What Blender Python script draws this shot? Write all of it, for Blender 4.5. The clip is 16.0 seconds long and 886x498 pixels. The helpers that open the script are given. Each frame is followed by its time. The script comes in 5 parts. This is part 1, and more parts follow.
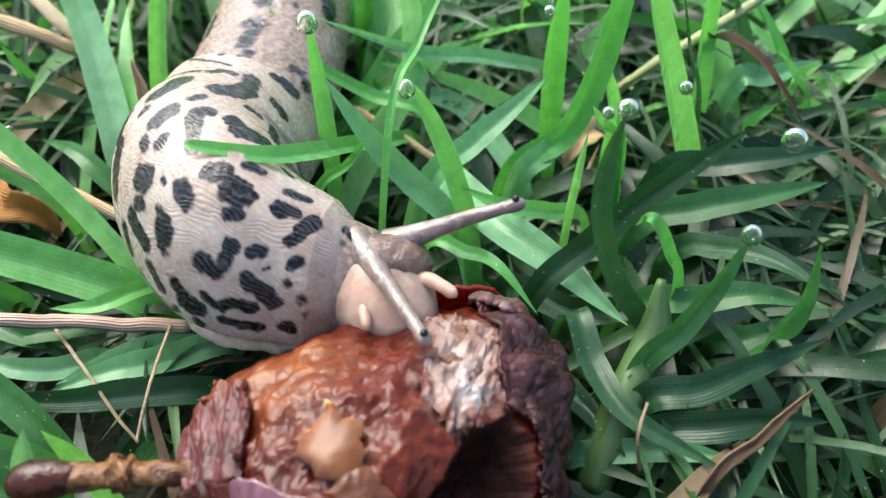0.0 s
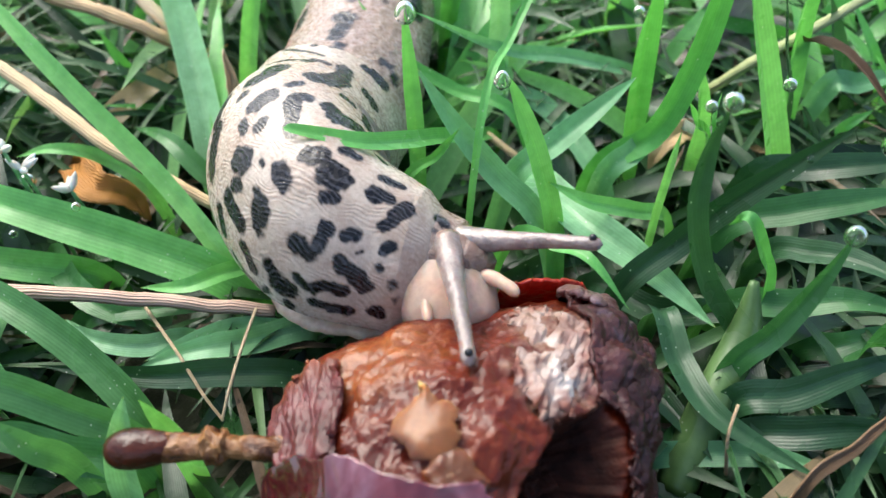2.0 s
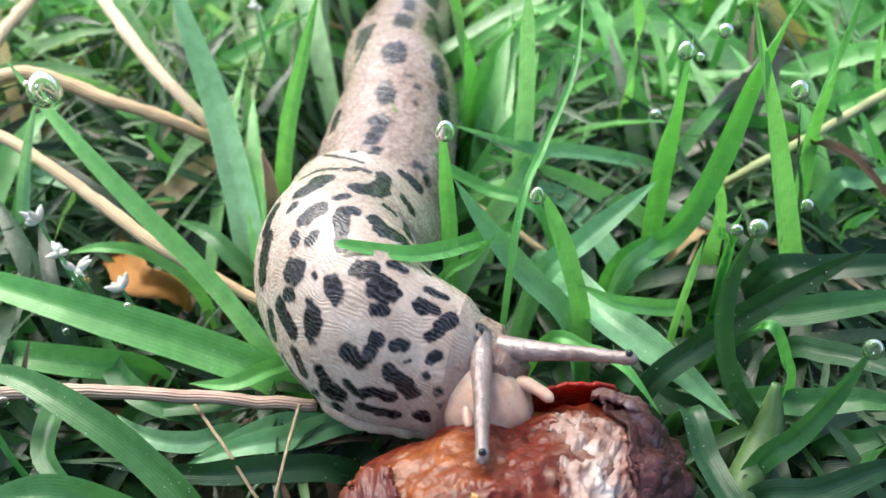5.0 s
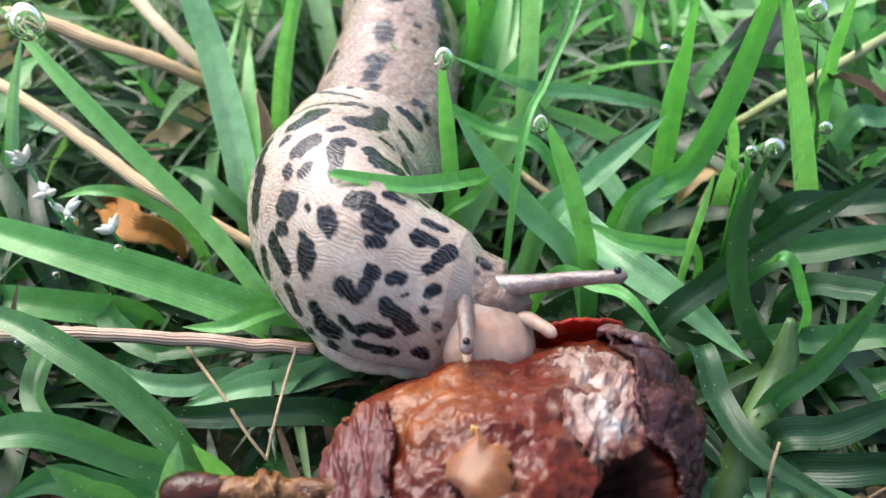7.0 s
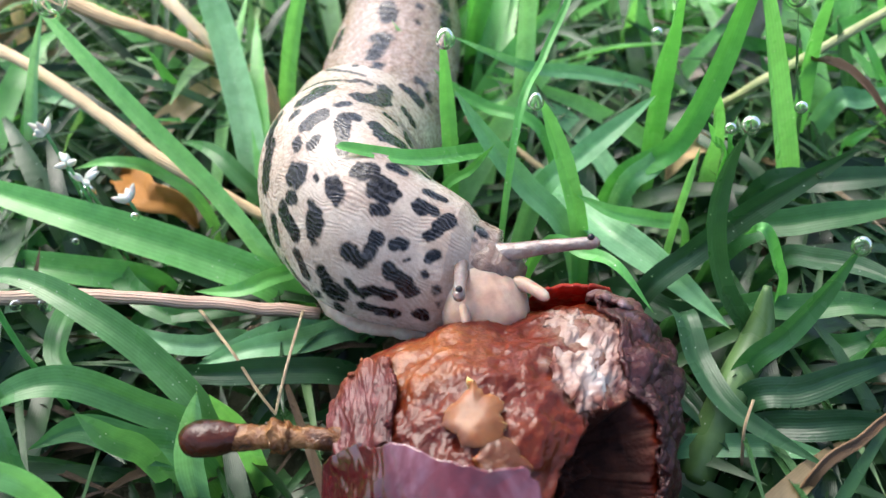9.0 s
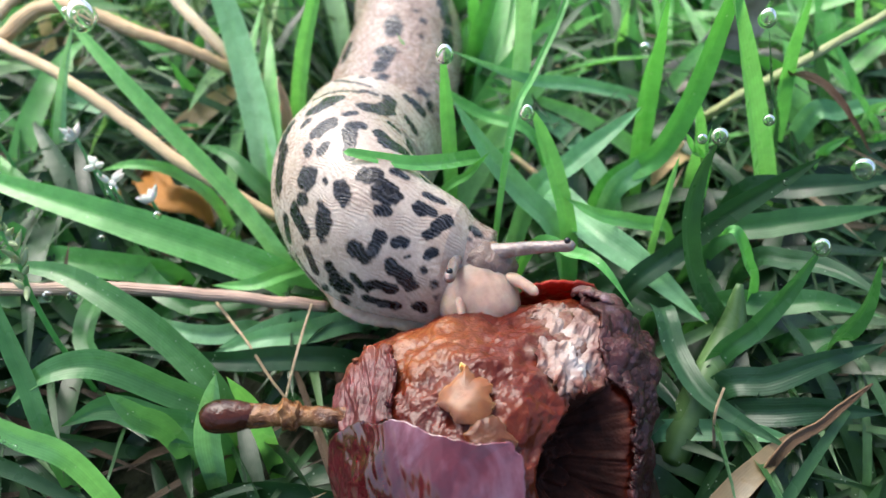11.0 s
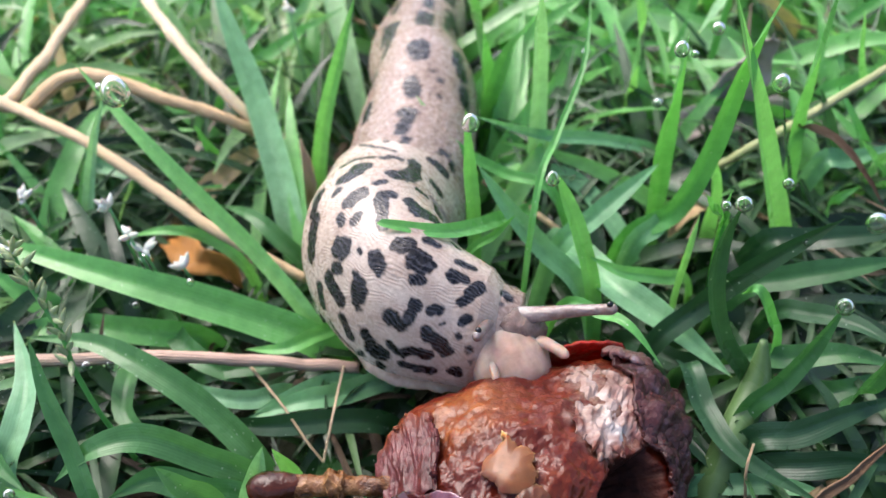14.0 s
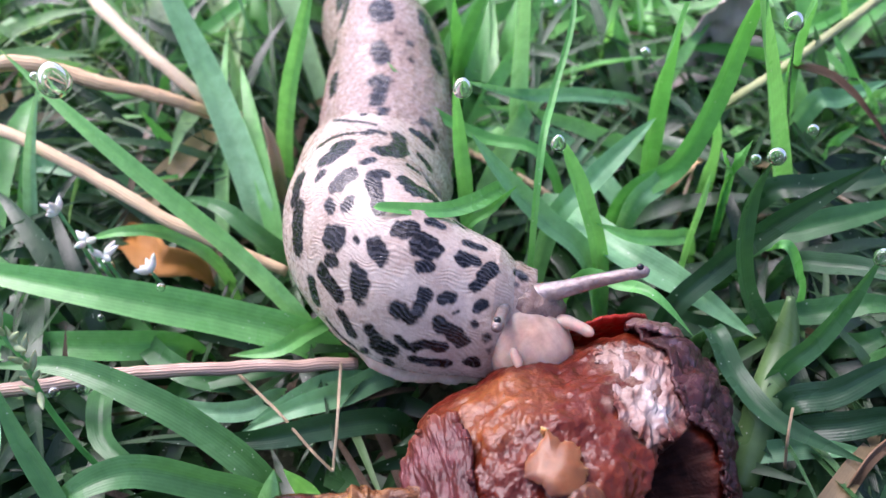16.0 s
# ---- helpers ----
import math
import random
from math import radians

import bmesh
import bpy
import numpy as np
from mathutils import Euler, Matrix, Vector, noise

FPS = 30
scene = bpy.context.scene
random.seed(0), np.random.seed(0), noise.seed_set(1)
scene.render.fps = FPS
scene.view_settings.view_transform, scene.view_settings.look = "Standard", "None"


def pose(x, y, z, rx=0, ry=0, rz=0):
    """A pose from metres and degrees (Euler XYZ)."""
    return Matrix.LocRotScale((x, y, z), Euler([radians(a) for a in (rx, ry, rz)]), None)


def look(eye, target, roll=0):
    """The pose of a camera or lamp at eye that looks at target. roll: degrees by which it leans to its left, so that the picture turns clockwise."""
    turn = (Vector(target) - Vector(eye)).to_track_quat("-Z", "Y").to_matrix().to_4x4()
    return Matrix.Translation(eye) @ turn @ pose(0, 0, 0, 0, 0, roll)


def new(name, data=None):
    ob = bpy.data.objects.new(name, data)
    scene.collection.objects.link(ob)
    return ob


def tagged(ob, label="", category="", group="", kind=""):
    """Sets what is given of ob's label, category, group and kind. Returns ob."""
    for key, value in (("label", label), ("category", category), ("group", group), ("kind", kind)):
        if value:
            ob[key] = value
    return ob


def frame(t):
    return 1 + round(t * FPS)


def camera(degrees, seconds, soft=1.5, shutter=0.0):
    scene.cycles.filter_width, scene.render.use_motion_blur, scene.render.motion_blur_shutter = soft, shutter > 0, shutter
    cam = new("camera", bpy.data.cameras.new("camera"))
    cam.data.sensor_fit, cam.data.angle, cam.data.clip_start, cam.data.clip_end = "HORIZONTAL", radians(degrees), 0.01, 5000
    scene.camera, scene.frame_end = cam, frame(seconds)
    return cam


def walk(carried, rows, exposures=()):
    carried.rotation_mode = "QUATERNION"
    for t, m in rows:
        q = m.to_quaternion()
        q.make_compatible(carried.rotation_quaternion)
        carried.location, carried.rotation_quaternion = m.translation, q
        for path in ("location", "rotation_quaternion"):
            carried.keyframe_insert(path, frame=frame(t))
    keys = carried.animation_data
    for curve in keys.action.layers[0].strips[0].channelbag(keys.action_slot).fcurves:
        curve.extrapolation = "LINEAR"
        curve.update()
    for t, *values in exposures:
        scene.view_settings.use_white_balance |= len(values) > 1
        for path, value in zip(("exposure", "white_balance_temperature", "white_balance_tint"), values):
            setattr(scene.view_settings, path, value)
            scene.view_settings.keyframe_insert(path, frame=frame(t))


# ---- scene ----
cam = camera(57.0, 16.0)
cam.data.dof.use_dof = True
cam.data.dof.focus_distance = 0.095
cam.data.dof.aperture_fstop = 28.0
METRES, EYE, TILT, LEAN, TURN = 0.082, 0.080, -42.0, 0.0, 0.0
ROWS = [
    (0.0, 0.0, 0.0, 0.0, 0.0, 0.0, -0.0),
    (0.5, 0.0058, -0.03, -0.0472, 1.64, 1.55, -2.15),
    (1.0, -0.0363, 0.0039, -0.0433, 2.77, 0.92, -2.16),
    (1.5, -0.052, 0.0061, -0.0356, 3.54, 0.66, -2.22),
    (2.0, -0.0541, -0.0019, -0.0316, 3.4, 0.86, -2.22),
    (2.5, -0.0603, -0.0046, -0.0281, 3.47, 1.1, -2.12),
    (3.0, -0.0648, -0.0047, -0.0232, 3.51, 1.05, -2.05),
    (3.5, -0.0701, -0.0085, -0.0149, 3.61, 1.18, -2.03),
    (4.0, -0.1098, -0.0812, 0.0564, 2.77, 3.1, -2.12),
    (6.5, -0.1203, -0.0634, 0.0355, 3.58, 4.02, -1.81),
    (7.0, -0.1045, -0.027, -0.0042, 3.69, 2.21, -1.73),
    (7.5, -0.0956, -0.0057, -0.02, 3.78, 0.74, -1.63),
    (8.0, -0.0999, -0.0291, -0.0181, 3.51, 0.79, -1.78),
    (8.5, -0.1048, -0.07, -0.0249, 3.52, 0.82, -2.01),
    (9.0, -0.1009, -0.1005, -0.0261, 3.55, 0.96, -2.26),
    (11.5, -0.0792, -0.238, -0.0225, 4.03, 1.25, -2.77),
    (12.0, -0.0982, -0.2708, 0.0026, 4.02, 1.51, -2.52),
    (12.5, -0.1123, -0.284, 0.0219, 4.43, 2.23, -2.3),
    (13.0, -0.1282, -0.269, 0.0317, 4.1, 2.57, -1.51),
    (13.5, -0.1384, -0.2523, 0.0325, 4.02, 2.63, -1.24),
    (14.0, -0.1391, -0.2494, 0.0329, 3.68, 2.66, -1.26),
    (14.5, -0.1443, -0.2466, 0.0329, 3.69, 2.61, -1.21),
    (15.0, -0.1421, -0.244, 0.0291, 3.51, 2.45, -1.23),
    (15.5, -0.1536, -0.1961, 0.0192, 2.8, 2.52, -0.93),
    (16.0, -0.2471, -0.1347, 0.0672, -0.69, -0.06, 3.58),
]
walk(cam, [(t, pose(0, 0, EYE, TILT, LEAN, TURN) @ pose(METRES * x, METRES * y, METRES * z, 90 + pitch, roll, yaw)) for t, x, y, z, yaw, pitch, roll in ROWS],
     [(0.0, 1.22, 6440, 5), (4.2, 1.23, 6440, 5), (6.4, 1.05, 6440, 10), (7.0, 1.13, 6440, 10), (7.8, 1.25, 6440, 8), (9.0, 1.27, 6390, 8), (12.0, 1.13, 6390, 7), (14.5, 1.08, 6390, 15), (15.5, 1.15, 6190, 19), (16.0, 1.17, 5940, 28)])

# ---- daylight: bright overcast sky ----
world = bpy.data.worlds.new("overcast_sky")
scene.world = world
world.use_nodes = True
wn = world.node_tree.nodes
sky = wn.new("ShaderNodeTexSky")
sky.sky_type, sky.sun_disc = "NISHITA", False
sky.sun_elevation, sky.sun_rotation = radians(55), radians(-47)
sky.air_density, sky.dust_density, sky.ozone_density = 0.8, 4.0, 0.8
wn["Background"].inputs["Strength"].default_value = 0.15
world.node_tree.links.new(sky.outputs["Color"], wn["Background"].inputs["Color"])
sun = new("sun", bpy.data.lights.new("sun", "SUN"))
sun.data.energy, sun.data.angle, sun.data.color = 1.5, radians(45), (1.0, 0.97, 0.93)
sun.matrix_world = look((-0.66, 0.62, 1.3), (0, 0, 0))


# ---- materials ----
class Mat:
    """A small helper round a node material."""

    def __init__(self, name, rough=0.5, **inputs):
        self.m = bpy.data.materials.new(name)
        self.m.use_nodes = True
        self.t = self.m.node_tree
        self.b = self.t.nodes["Principled BSDF"]
        self.b.inputs["Roughness"].default_value = rough
        for k, v in inputs.items():
            self.b.inputs[k.replace("_", " ")].default_value = v

    def n(self, kind, **vals):
        node = self.t.nodes.new("ShaderNode" + kind)
        for k, v in vals.items():
            node.inputs[k.replace("_", " ")].default_value = v
        return node

    def link(self, a, b):
        self.t.links.new(a, b)

    def coords(self, kind="Object", scale=(1, 1, 1), rot=(0, 0, 0)):
        c, m = self.n("TexCoord"), self.n("Mapping")
        m.inputs["Scale"].default_value, m.inputs["Rotation"].default_value = scale, rot
        self.link(c.outputs[kind], m.inputs["Vector"])
        return m.outputs["Vector"]

    def noise(self, scale, detail=4, vec=None, rough=0.6, dist=0.0):
        node = self.n("TexNoise", Scale=scale, Detail=detail, Roughness=rough, Distortion=dist)
        self.link(vec if vec is not None else self.coords(), node.inputs["Vector"])
        return node.outputs["Fac"]

    def ramp(self, fac, *stops):
        node = self.n("ValToRGB")
        els = node.color_ramp.elements
        while len(els) < len(stops):
            els.new(0.5)
        for e, (p, c) in zip(els, stops):
            e.position, e.color = p, (*c, 1) if len(c) == 3 else c
        self.link(fac, node.inputs["Fac"])
        return node.outputs["Color"]

    def mix(self, fac, a, b, mode="MIX"):
        node = self.n("MixRGB")
        node.blend_type = mode
        for sock, v in zip(("Fac", "Color1", "Color2"), (fac, a, b)):
            if isinstance(v, (int, float)):
                node.inputs[sock].default_value = v
            elif isinstance(v, tuple):
                node.inputs[sock].default_value = (*v, 1)
            else:
                self.link(v, node.inputs[sock])
        return node.outputs["Color"]

    def attr(self, name):
        node = self.n("Attribute")
        node.attribute_name = name
        return node.outputs["Fac"]

    def math(self, op, a, b=0.0):
        node = self.n("Math")
        node.operation = op
        for sock, v in zip(node.inputs, (a, b)):
            if isinstance(v, (int, float)):
                sock.default_value = v
            else:
                self.link(v, sock)
        return node.outputs["Value"]

    def color(self, sock):
        if isinstance(sock, tuple):
            self.b.inputs["Base Color"].default_value = (*sock, 1)
        else:
            self.link(sock, self.b.inputs["Base Color"])
        return self

    def rough(self, sock):
        self.link(sock, self.b.inputs["Roughness"])
        return self

    def bump(self, height, depth, strength=1.0):
        node = self.n("Bump", Strength=strength, Distance=depth)
        self.link(height, node.inputs["Height"])
        old = self.b.inputs["Normal"]
        if old.is_linked:
            self.link(old.links[0].from_socket, node.inputs["Normal"])
        self.link(node.outputs["Normal"], old)
        self.link(node.outputs["Normal"], self.b.inputs["Coat Normal"])
        return self

    def sheer(self, colour, amount):
        """Lets light through a thin sheet."""
        out = self.t.nodes["Material Output"]
        tr, mixer = self.n("BsdfTranslucent"), self.n("MixShader", Fac=amount)
        if isinstance(colour, tuple):
            tr.inputs["Color"].default_value = (*colour, 1)
        else:
            self.link(colour, tr.inputs["Color"])
        self.link(self.b.outputs[0], mixer.inputs[1])
        self.link(tr.outputs[0], mixer.inputs[2])
        self.link(mixer.outputs[0], out.inputs["Surface"])
        return self

    def soft(self, weight, radius, scale):
        self.b.inputs["Subsurface Weight"].default_value = weight
        self.b.inputs["Subsurface Radius"].default_value = radius
        self.b.inputs["Subsurface Scale"].default_value = scale
        return self


def grass_material(name, dark, light, tip, per_island, sheer=0.28, dry=((0.42, 0.31, 0.17), (0.6, 0.47, 0.28))):
    g = Mat(name, 0.34, Specular_IOR_Level=0.5)
    if per_island:
        pick = g.n("NewGeometry").outputs["Random Per Island"]
    else:
        pick = g.n("ObjectInfo").outputs["Random"]
    uv = g.n("TexCoord").outputs["UV"]
    sep = g.n("SeparateXYZ")
    g.link(uv, sep.inputs["Vector"])
    if per_island:
        base = g.ramp(pick, (0.0, dark), (0.5, light), (0.9, tip), (0.93, tip), (0.935, dry[0]), (1.0, dry[1]))
    else:
        base = g.ramp(pick, (0.0, dark), (0.55, light), (1.0, tip))
    veins = g.n("TexWave", Scale=3.2, Distortion=0.8, Detail=2.0)
    g.link(uv, veins.inputs["Vector"])
    veins.bands_direction = "X"
    blotch = g.noise(420, 3)
    col = g.mix(0.14, base, g.ramp(veins.outputs["Fac"], (0, (0.5, 0.55, 0.35)), (1, (1, 1, 0.95))), "MULTIPLY")
    # Midrib line; both margins are lightened to paint in an edge highlight.
    spine = g.ramp(sep.outputs["X"], (0.0, (1.5, 1.4, 1.4)), (0.05, (1, 1, 1)), (0.44, (0.95, 0.97, 0.95)), (0.485, (1.25, 1.2, 1.15)), (0.5, (0.72, 0.75, 0.7)), (0.515, (1.25, 1.2, 1.15)), (0.56, (1.05, 1.05, 1.05)), (0.95, (1.05, 1.05, 1.05)), (1.0, (1.5, 1.4, 1.4)))
    col = g.mix(0.5, col, spine, "MULTIPLY")
    col = g.mix(0.45, col, g.ramp(blotch, (0.3, (0.5, 0.6, 0.4)), (0.7, (1.25, 1.2, 1.1))), "MULTIPLY")
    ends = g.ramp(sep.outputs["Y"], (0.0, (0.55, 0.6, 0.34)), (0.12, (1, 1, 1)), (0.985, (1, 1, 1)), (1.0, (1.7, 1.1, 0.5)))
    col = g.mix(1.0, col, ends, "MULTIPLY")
    # Fine dew: raised dots, coloured pale to paint in the droplets' glint.
    dew = g.n("TexVoronoi", Scale=900.0)
    g.link(g.coords(), dew.inputs["Vector"])
    wetness = g.math("MULTIPLY", g.math("LESS_THAN", dew.outputs["Distance"], 0.1), g.math("GREATER_THAN", g.noise(120, 2), 0.52))
    col = g.mix(g.math("MULTIPLY", wetness, 0.6), col, (0.62, 0.70, 0.62))
    g.color(col)
    g.bump(g.noise(900, 2), 0.00006)
    g.bump(veins.outputs["Fac"], 0.000012)
    g.bump(wetness, 0.00012)
    g.rough(g.ramp(g.noise(150, 2), (0.3, (0.2,) * 3), (0.7, (0.44,) * 3)))
    g.sheer(g.mix(1.0, col, (1.2, 1.38, 0.66), "MULTIPLY"), sheer)
    return g.m


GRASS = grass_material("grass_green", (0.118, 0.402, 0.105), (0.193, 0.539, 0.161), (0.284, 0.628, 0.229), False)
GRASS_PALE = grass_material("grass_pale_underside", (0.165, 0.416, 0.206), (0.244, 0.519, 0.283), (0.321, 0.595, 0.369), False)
# The same grass darkened: shade round the fruit put into its colour.
GRASS_SHADED = grass_material("grass_shaded_green", (0.020, 0.067, 0.031), (0.030, 0.091, 0.041), (0.043, 0.121, 0.054), False)
# The low greens are near black: shade between the blades put into their colour.
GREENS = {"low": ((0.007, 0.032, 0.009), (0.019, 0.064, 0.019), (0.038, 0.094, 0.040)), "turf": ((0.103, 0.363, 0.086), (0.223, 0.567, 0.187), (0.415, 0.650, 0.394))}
LOW_TURF = grass_material("low_turf_shaded_green", *GREENS["low"], True, 0.2, ((0.10, 0.07, 0.04), (0.20, 0.15, 0.09)))
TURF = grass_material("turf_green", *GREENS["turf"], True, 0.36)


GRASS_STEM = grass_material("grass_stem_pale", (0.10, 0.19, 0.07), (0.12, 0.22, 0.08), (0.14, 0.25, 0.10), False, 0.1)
# Halfway between the full green and the one darkened for shade.
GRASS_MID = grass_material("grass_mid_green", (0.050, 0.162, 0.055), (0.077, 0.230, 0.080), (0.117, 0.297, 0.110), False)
# Fine blades, dry ones too, coloured dark to paint in the shaded gaps.
FINE_TURF = grass_material("fine_turf_shaded_green", (0.022, 0.068, 0.024), (0.042, 0.12, 0.040), (0.11, 0.20, 0.09), True, 0.2, ((0.10, 0.07, 0.04), (0.20, 0.15, 0.09)))
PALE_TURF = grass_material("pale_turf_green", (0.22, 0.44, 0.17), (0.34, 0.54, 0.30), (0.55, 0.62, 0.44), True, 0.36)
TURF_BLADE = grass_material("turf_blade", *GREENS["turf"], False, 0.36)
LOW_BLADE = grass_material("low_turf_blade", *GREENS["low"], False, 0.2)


def straw_material(name, a, b, per_island=False):
    g = Mat(name, 0.55)
    v = g.coords("UV", (3, 0.6, 1))
    grain = g.n("TexWave", Scale=1.5, Distortion=2.5, Detail=3.0)
    g.link(v, grain.inputs["Vector"])
    pick = g.n("NewGeometry").outputs["Random Per Island"] if per_island else g.n("ObjectInfo").outputs["Random"]
    col = g.mix(0.14, g.ramp(pick, (0, a), (1, b)), g.ramp(grain.outputs["Fac"], (0, (0.62, 0.52, 0.42)), (1, (1, 1, 1))), "MULTIPLY")
    col = g.mix(0.5, col, g.ramp(g.noise(300, 4), (0.35, (0.86, 0.80, 0.74)), (0.6, (1.06, 1.05, 1.04))), "MULTIPLY")
    g.color(col).bump(grain.outputs["Fac"], 0.00012)
    g.bump(g.noise(500, 3), 0.0002)
    return g.m


STRAW = straw_material("dry_straw", (0.768, 0.524, 0.276), (0.883, 0.724, 0.485))
# Thatch is toned down so that its colour carries the shade under the blades.
THATCH = straw_material("thatch", (0.035, 0.023, 0.013), (0.147, 0.101, 0.056), True)
STALK = straw_material("pale_green_stalk", (0.46, 0.52, 0.24), (0.58, 0.62, 0.34))
GREY_LEAF = straw_material("grey_dead_leaf", (0.36, 0.31, 0.29), (0.46, 0.41, 0.38))
PINK_STRAW = straw_material("pinkish_straw", (0.60, 0.42, 0.33), (0.66, 0.48, 0.38))
LITTER = straw_material("brown_litter", (0.125, 0.070, 0.034), (0.202, 0.125, 0.067))
DEAD_LEAF = straw_material("dead_leaf", (0.40, 0.16, 0.03), (0.52, 0.24, 0.05))

SOIL = Mat("soil", 0.85)
SOIL.color(SOIL.mix(0.6, SOIL.ramp(SOIL.noise(220, 6), (0.3, (0.008, 0.008, 0.004)), (0.7, (0.045, 0.042, 0.02))),
                    SOIL.ramp(SOIL.noise(30, 3), (0.3, (0.015, 0.022, 0.008)), (0.7, (0.035, 0.05, 0.016)))))
SOIL.bump(SOIL.noise(300, 5), 0.002)
SOIL = SOIL.m


def slug_skin(name, pale, tan, period, wander, relief_depth, speckle=0.0):
    g = Mat(name, 0.3, Specular_IOR_Level=0.42, Coat_Weight=0.0)
    spot = g.attr("spot")
    tint = g.attr("tint")
    skin = g.mix(tint, pale, tan)
    skin = g.mix(g.attr("pale"), skin, (0.68, 0.58, 0.49))
    skin = g.mix(0.55, skin, g.ramp(g.noise(260, 4), (0.35, (0.62, 0.52, 0.46)), (0.62, (1.08, 1.05, 1.02))), "MULTIPLY")
    skin = g.mix(speckle, skin, g.ramp(g.noise(1300, 4), (0.42, (0.45, 0.34, 0.28)), (0.56, (1.12, 1.1, 1.08))), "MULTIPLY")
    ridge = g.n("TexWave", Scale=0.314 / period, Distortion=wander, Detail=2.0, Detail_Scale=0.35)
    ridge.bands_direction = "DIAGONAL"
    g.link(g.coords("Object", (0.75, 1.0, 1.1)), ridge.inputs["Vector"])
    relief = g.mix(0.55, ridge.outputs["Color"], g.noise(1900, 1))
    skin = g.mix(0.08, skin, g.ramp(relief, (0.2, (0.72, 0.66, 0.6)), (0.6, (1.05, 1.04, 1.03))), "MULTIPLY")
    # Black spots; their paler ridge lines paint in the sky's glint.
    dark = g.mix(g.ramp(relief, (0.5, (0, 0, 0)), (0.72, (1, 1, 1))), (0.004, 0.004, 0.005), (0.055, 0.055, 0.065))
    g.color(g.mix(spot, skin, dark))
    broken = g.mix(g.ramp(g.noise(420, 3), (0.40, (0, 0, 0)), (0.62, (1, 1, 1))), (0.5, 0.5, 0.5), relief)
    g.bump(broken, relief_depth, 0.9)
    g.bump(g.noise(700, 3), 0.00015)
    g.rough(g.ramp(g.noise(1500, 3), (0.35, (0.12,) * 3), (0.65, (0.44,) * 3)))
    g.soft(0.5, (1.0, 0.7, 0.55), 0.0025)
    return g.m


MANTLE = slug_skin("slug_mantle_skin", (0.560, 0.494, 0.432), (0.437, 0.332, 0.266), 0.00050, 26.0, 0.00012, 0.12)
TAIL = slug_skin("slug_tail_skin", (0.44, 0.365, 0.33), (0.32, 0.24, 0.205), 0.0012, 24.0, 0.00022, 0.5)


def wet(name, stops, scale, rough, sss, bump, coat=0.4, scale2=900, wash=None, core_shade=False, second_tone=None, spec=0.45, rim=None):
    g = Mat(name, rough, Specular_IOR_Level=spec, Coat_Weight=coat * 0.3, Coat_Roughness=0.06)
    a = g.noise(scale, 5, dist=0.6)
    col = g.ramp(a, *stops)
    if wash:
        col = g.mix(1.0, col, g.ramp(g.noise(wash[0], 2), (0.38, wash[1]), (0.6, wash[2])), "MULTIPLY")
    if core_shade:
        col = g.mix(g.attr("ripe"), col, g.ramp(a, (0.3, (0.13, 0.028, 0.010)), (0.55, (0.26, 0.085, 0.024)), (0.75, (0.40, 0.18, 0.075))))
        # Hollow: rotten brown flesh, blackened further to paint in its shade.
        col = g.mix(g.attr("core_shade"), col, g.ramp(a, (0.3, (0.012, 0.004, 0.003)), (0.7, (0.05, 0.017, 0.012))))
        col = g.mix(g.math("MULTIPLY", g.attr("bloom"), 0.55), col, g.ramp(g.noise(700, 4), (0.38, (0.10, 0.03, 0.02)), (0.62, (0.36, 0.26, 0.20))))
    if second_tone:
        col = g.mix(g.attr("second_tone"), col, g.ramp(g.noise(scale * 1.7, 4), *second_tone))
    if rim:
        col = g.mix(g.attr("rim"), col, g.ramp(g.noise(scale * 2, 4), *rim))
    g.color(g.mix(0.4, col, g.ramp(g.noise(scale2, 3), (0.3, (0.55, 0.5, 0.5)), (0.65, (1.15, 1.1, 1.05))), "MULTIPLY"))
    g.bump(g.noise(scale2, 1 if core_shade else 4), bump)
    g.bump(a, bump * (0.8 if core_shade else 2.5))
    if core_shade:
        beads = g.n("TexVoronoi", Scale=2600.0)
        beads.feature = "SMOOTH_F1"
        g.link(g.coords(), beads.inputs["Vector"])
        g.bump(g.math("MULTIPLY", beads.outputs["Distance"], -1.0), 0.00007)
    else:
        g.bump(g.noise(scale2 * 2.7, 2), bump * 0.35)
    if core_shade:
        g.rough(g.ramp(g.attr("core_shade"), (0.0, (rough,) * 3), (1.0, (0.75,) * 3)))
        g.link(g.ramp(g.attr("core_shade"), (0.0, (0.26,) * 3), (1.0, (0.12,) * 3)), g.b.inputs["Specular IOR Level"])
        g.link(g.ramp(g.attr("core_shade"), (0.0, (coat * 0.3,) * 3), (1.0, (0.0,) * 3)), g.b.inputs["Coat Weight"])
    if sss:
        g.soft(sss, (1.0, 0.45, 0.25), 0.002)
    return g.m


HEAD = wet("slug_head_skin", ((0.3, (0.475, 0.317, 0.244)), (0.65, (0.570, 0.429, 0.348))), 250, 0.28, 0.8, 0.00003, 0.0, 900, second_tone=((0.35, (0.095, 0.062, 0.052)), (0.65, (0.228, 0.154, 0.127))), spec=0.3)
FOOT = wet("slug_foot_skin", ((0.3, (0.460, 0.360, 0.284)), (0.7, (0.560, 0.470, 0.389))), 400, 0.2, 0.5, 0.00005, 0.6)
NECK = wet("slug_neck_skin", ((0.35, (0.12, 0.075, 0.062)), (0.65, (0.27, 0.185, 0.15))), 520, 0.26, 0.6, 0.00016, 0.5, 1000)
TENTACLE = wet("slug_tentacle_skin", ((0.35, (0.17, 0.13, 0.12)), (0.65, (0.27, 0.22, 0.21))), 500, 0.2, 0.7, 0.00012, 3.0, 1500)
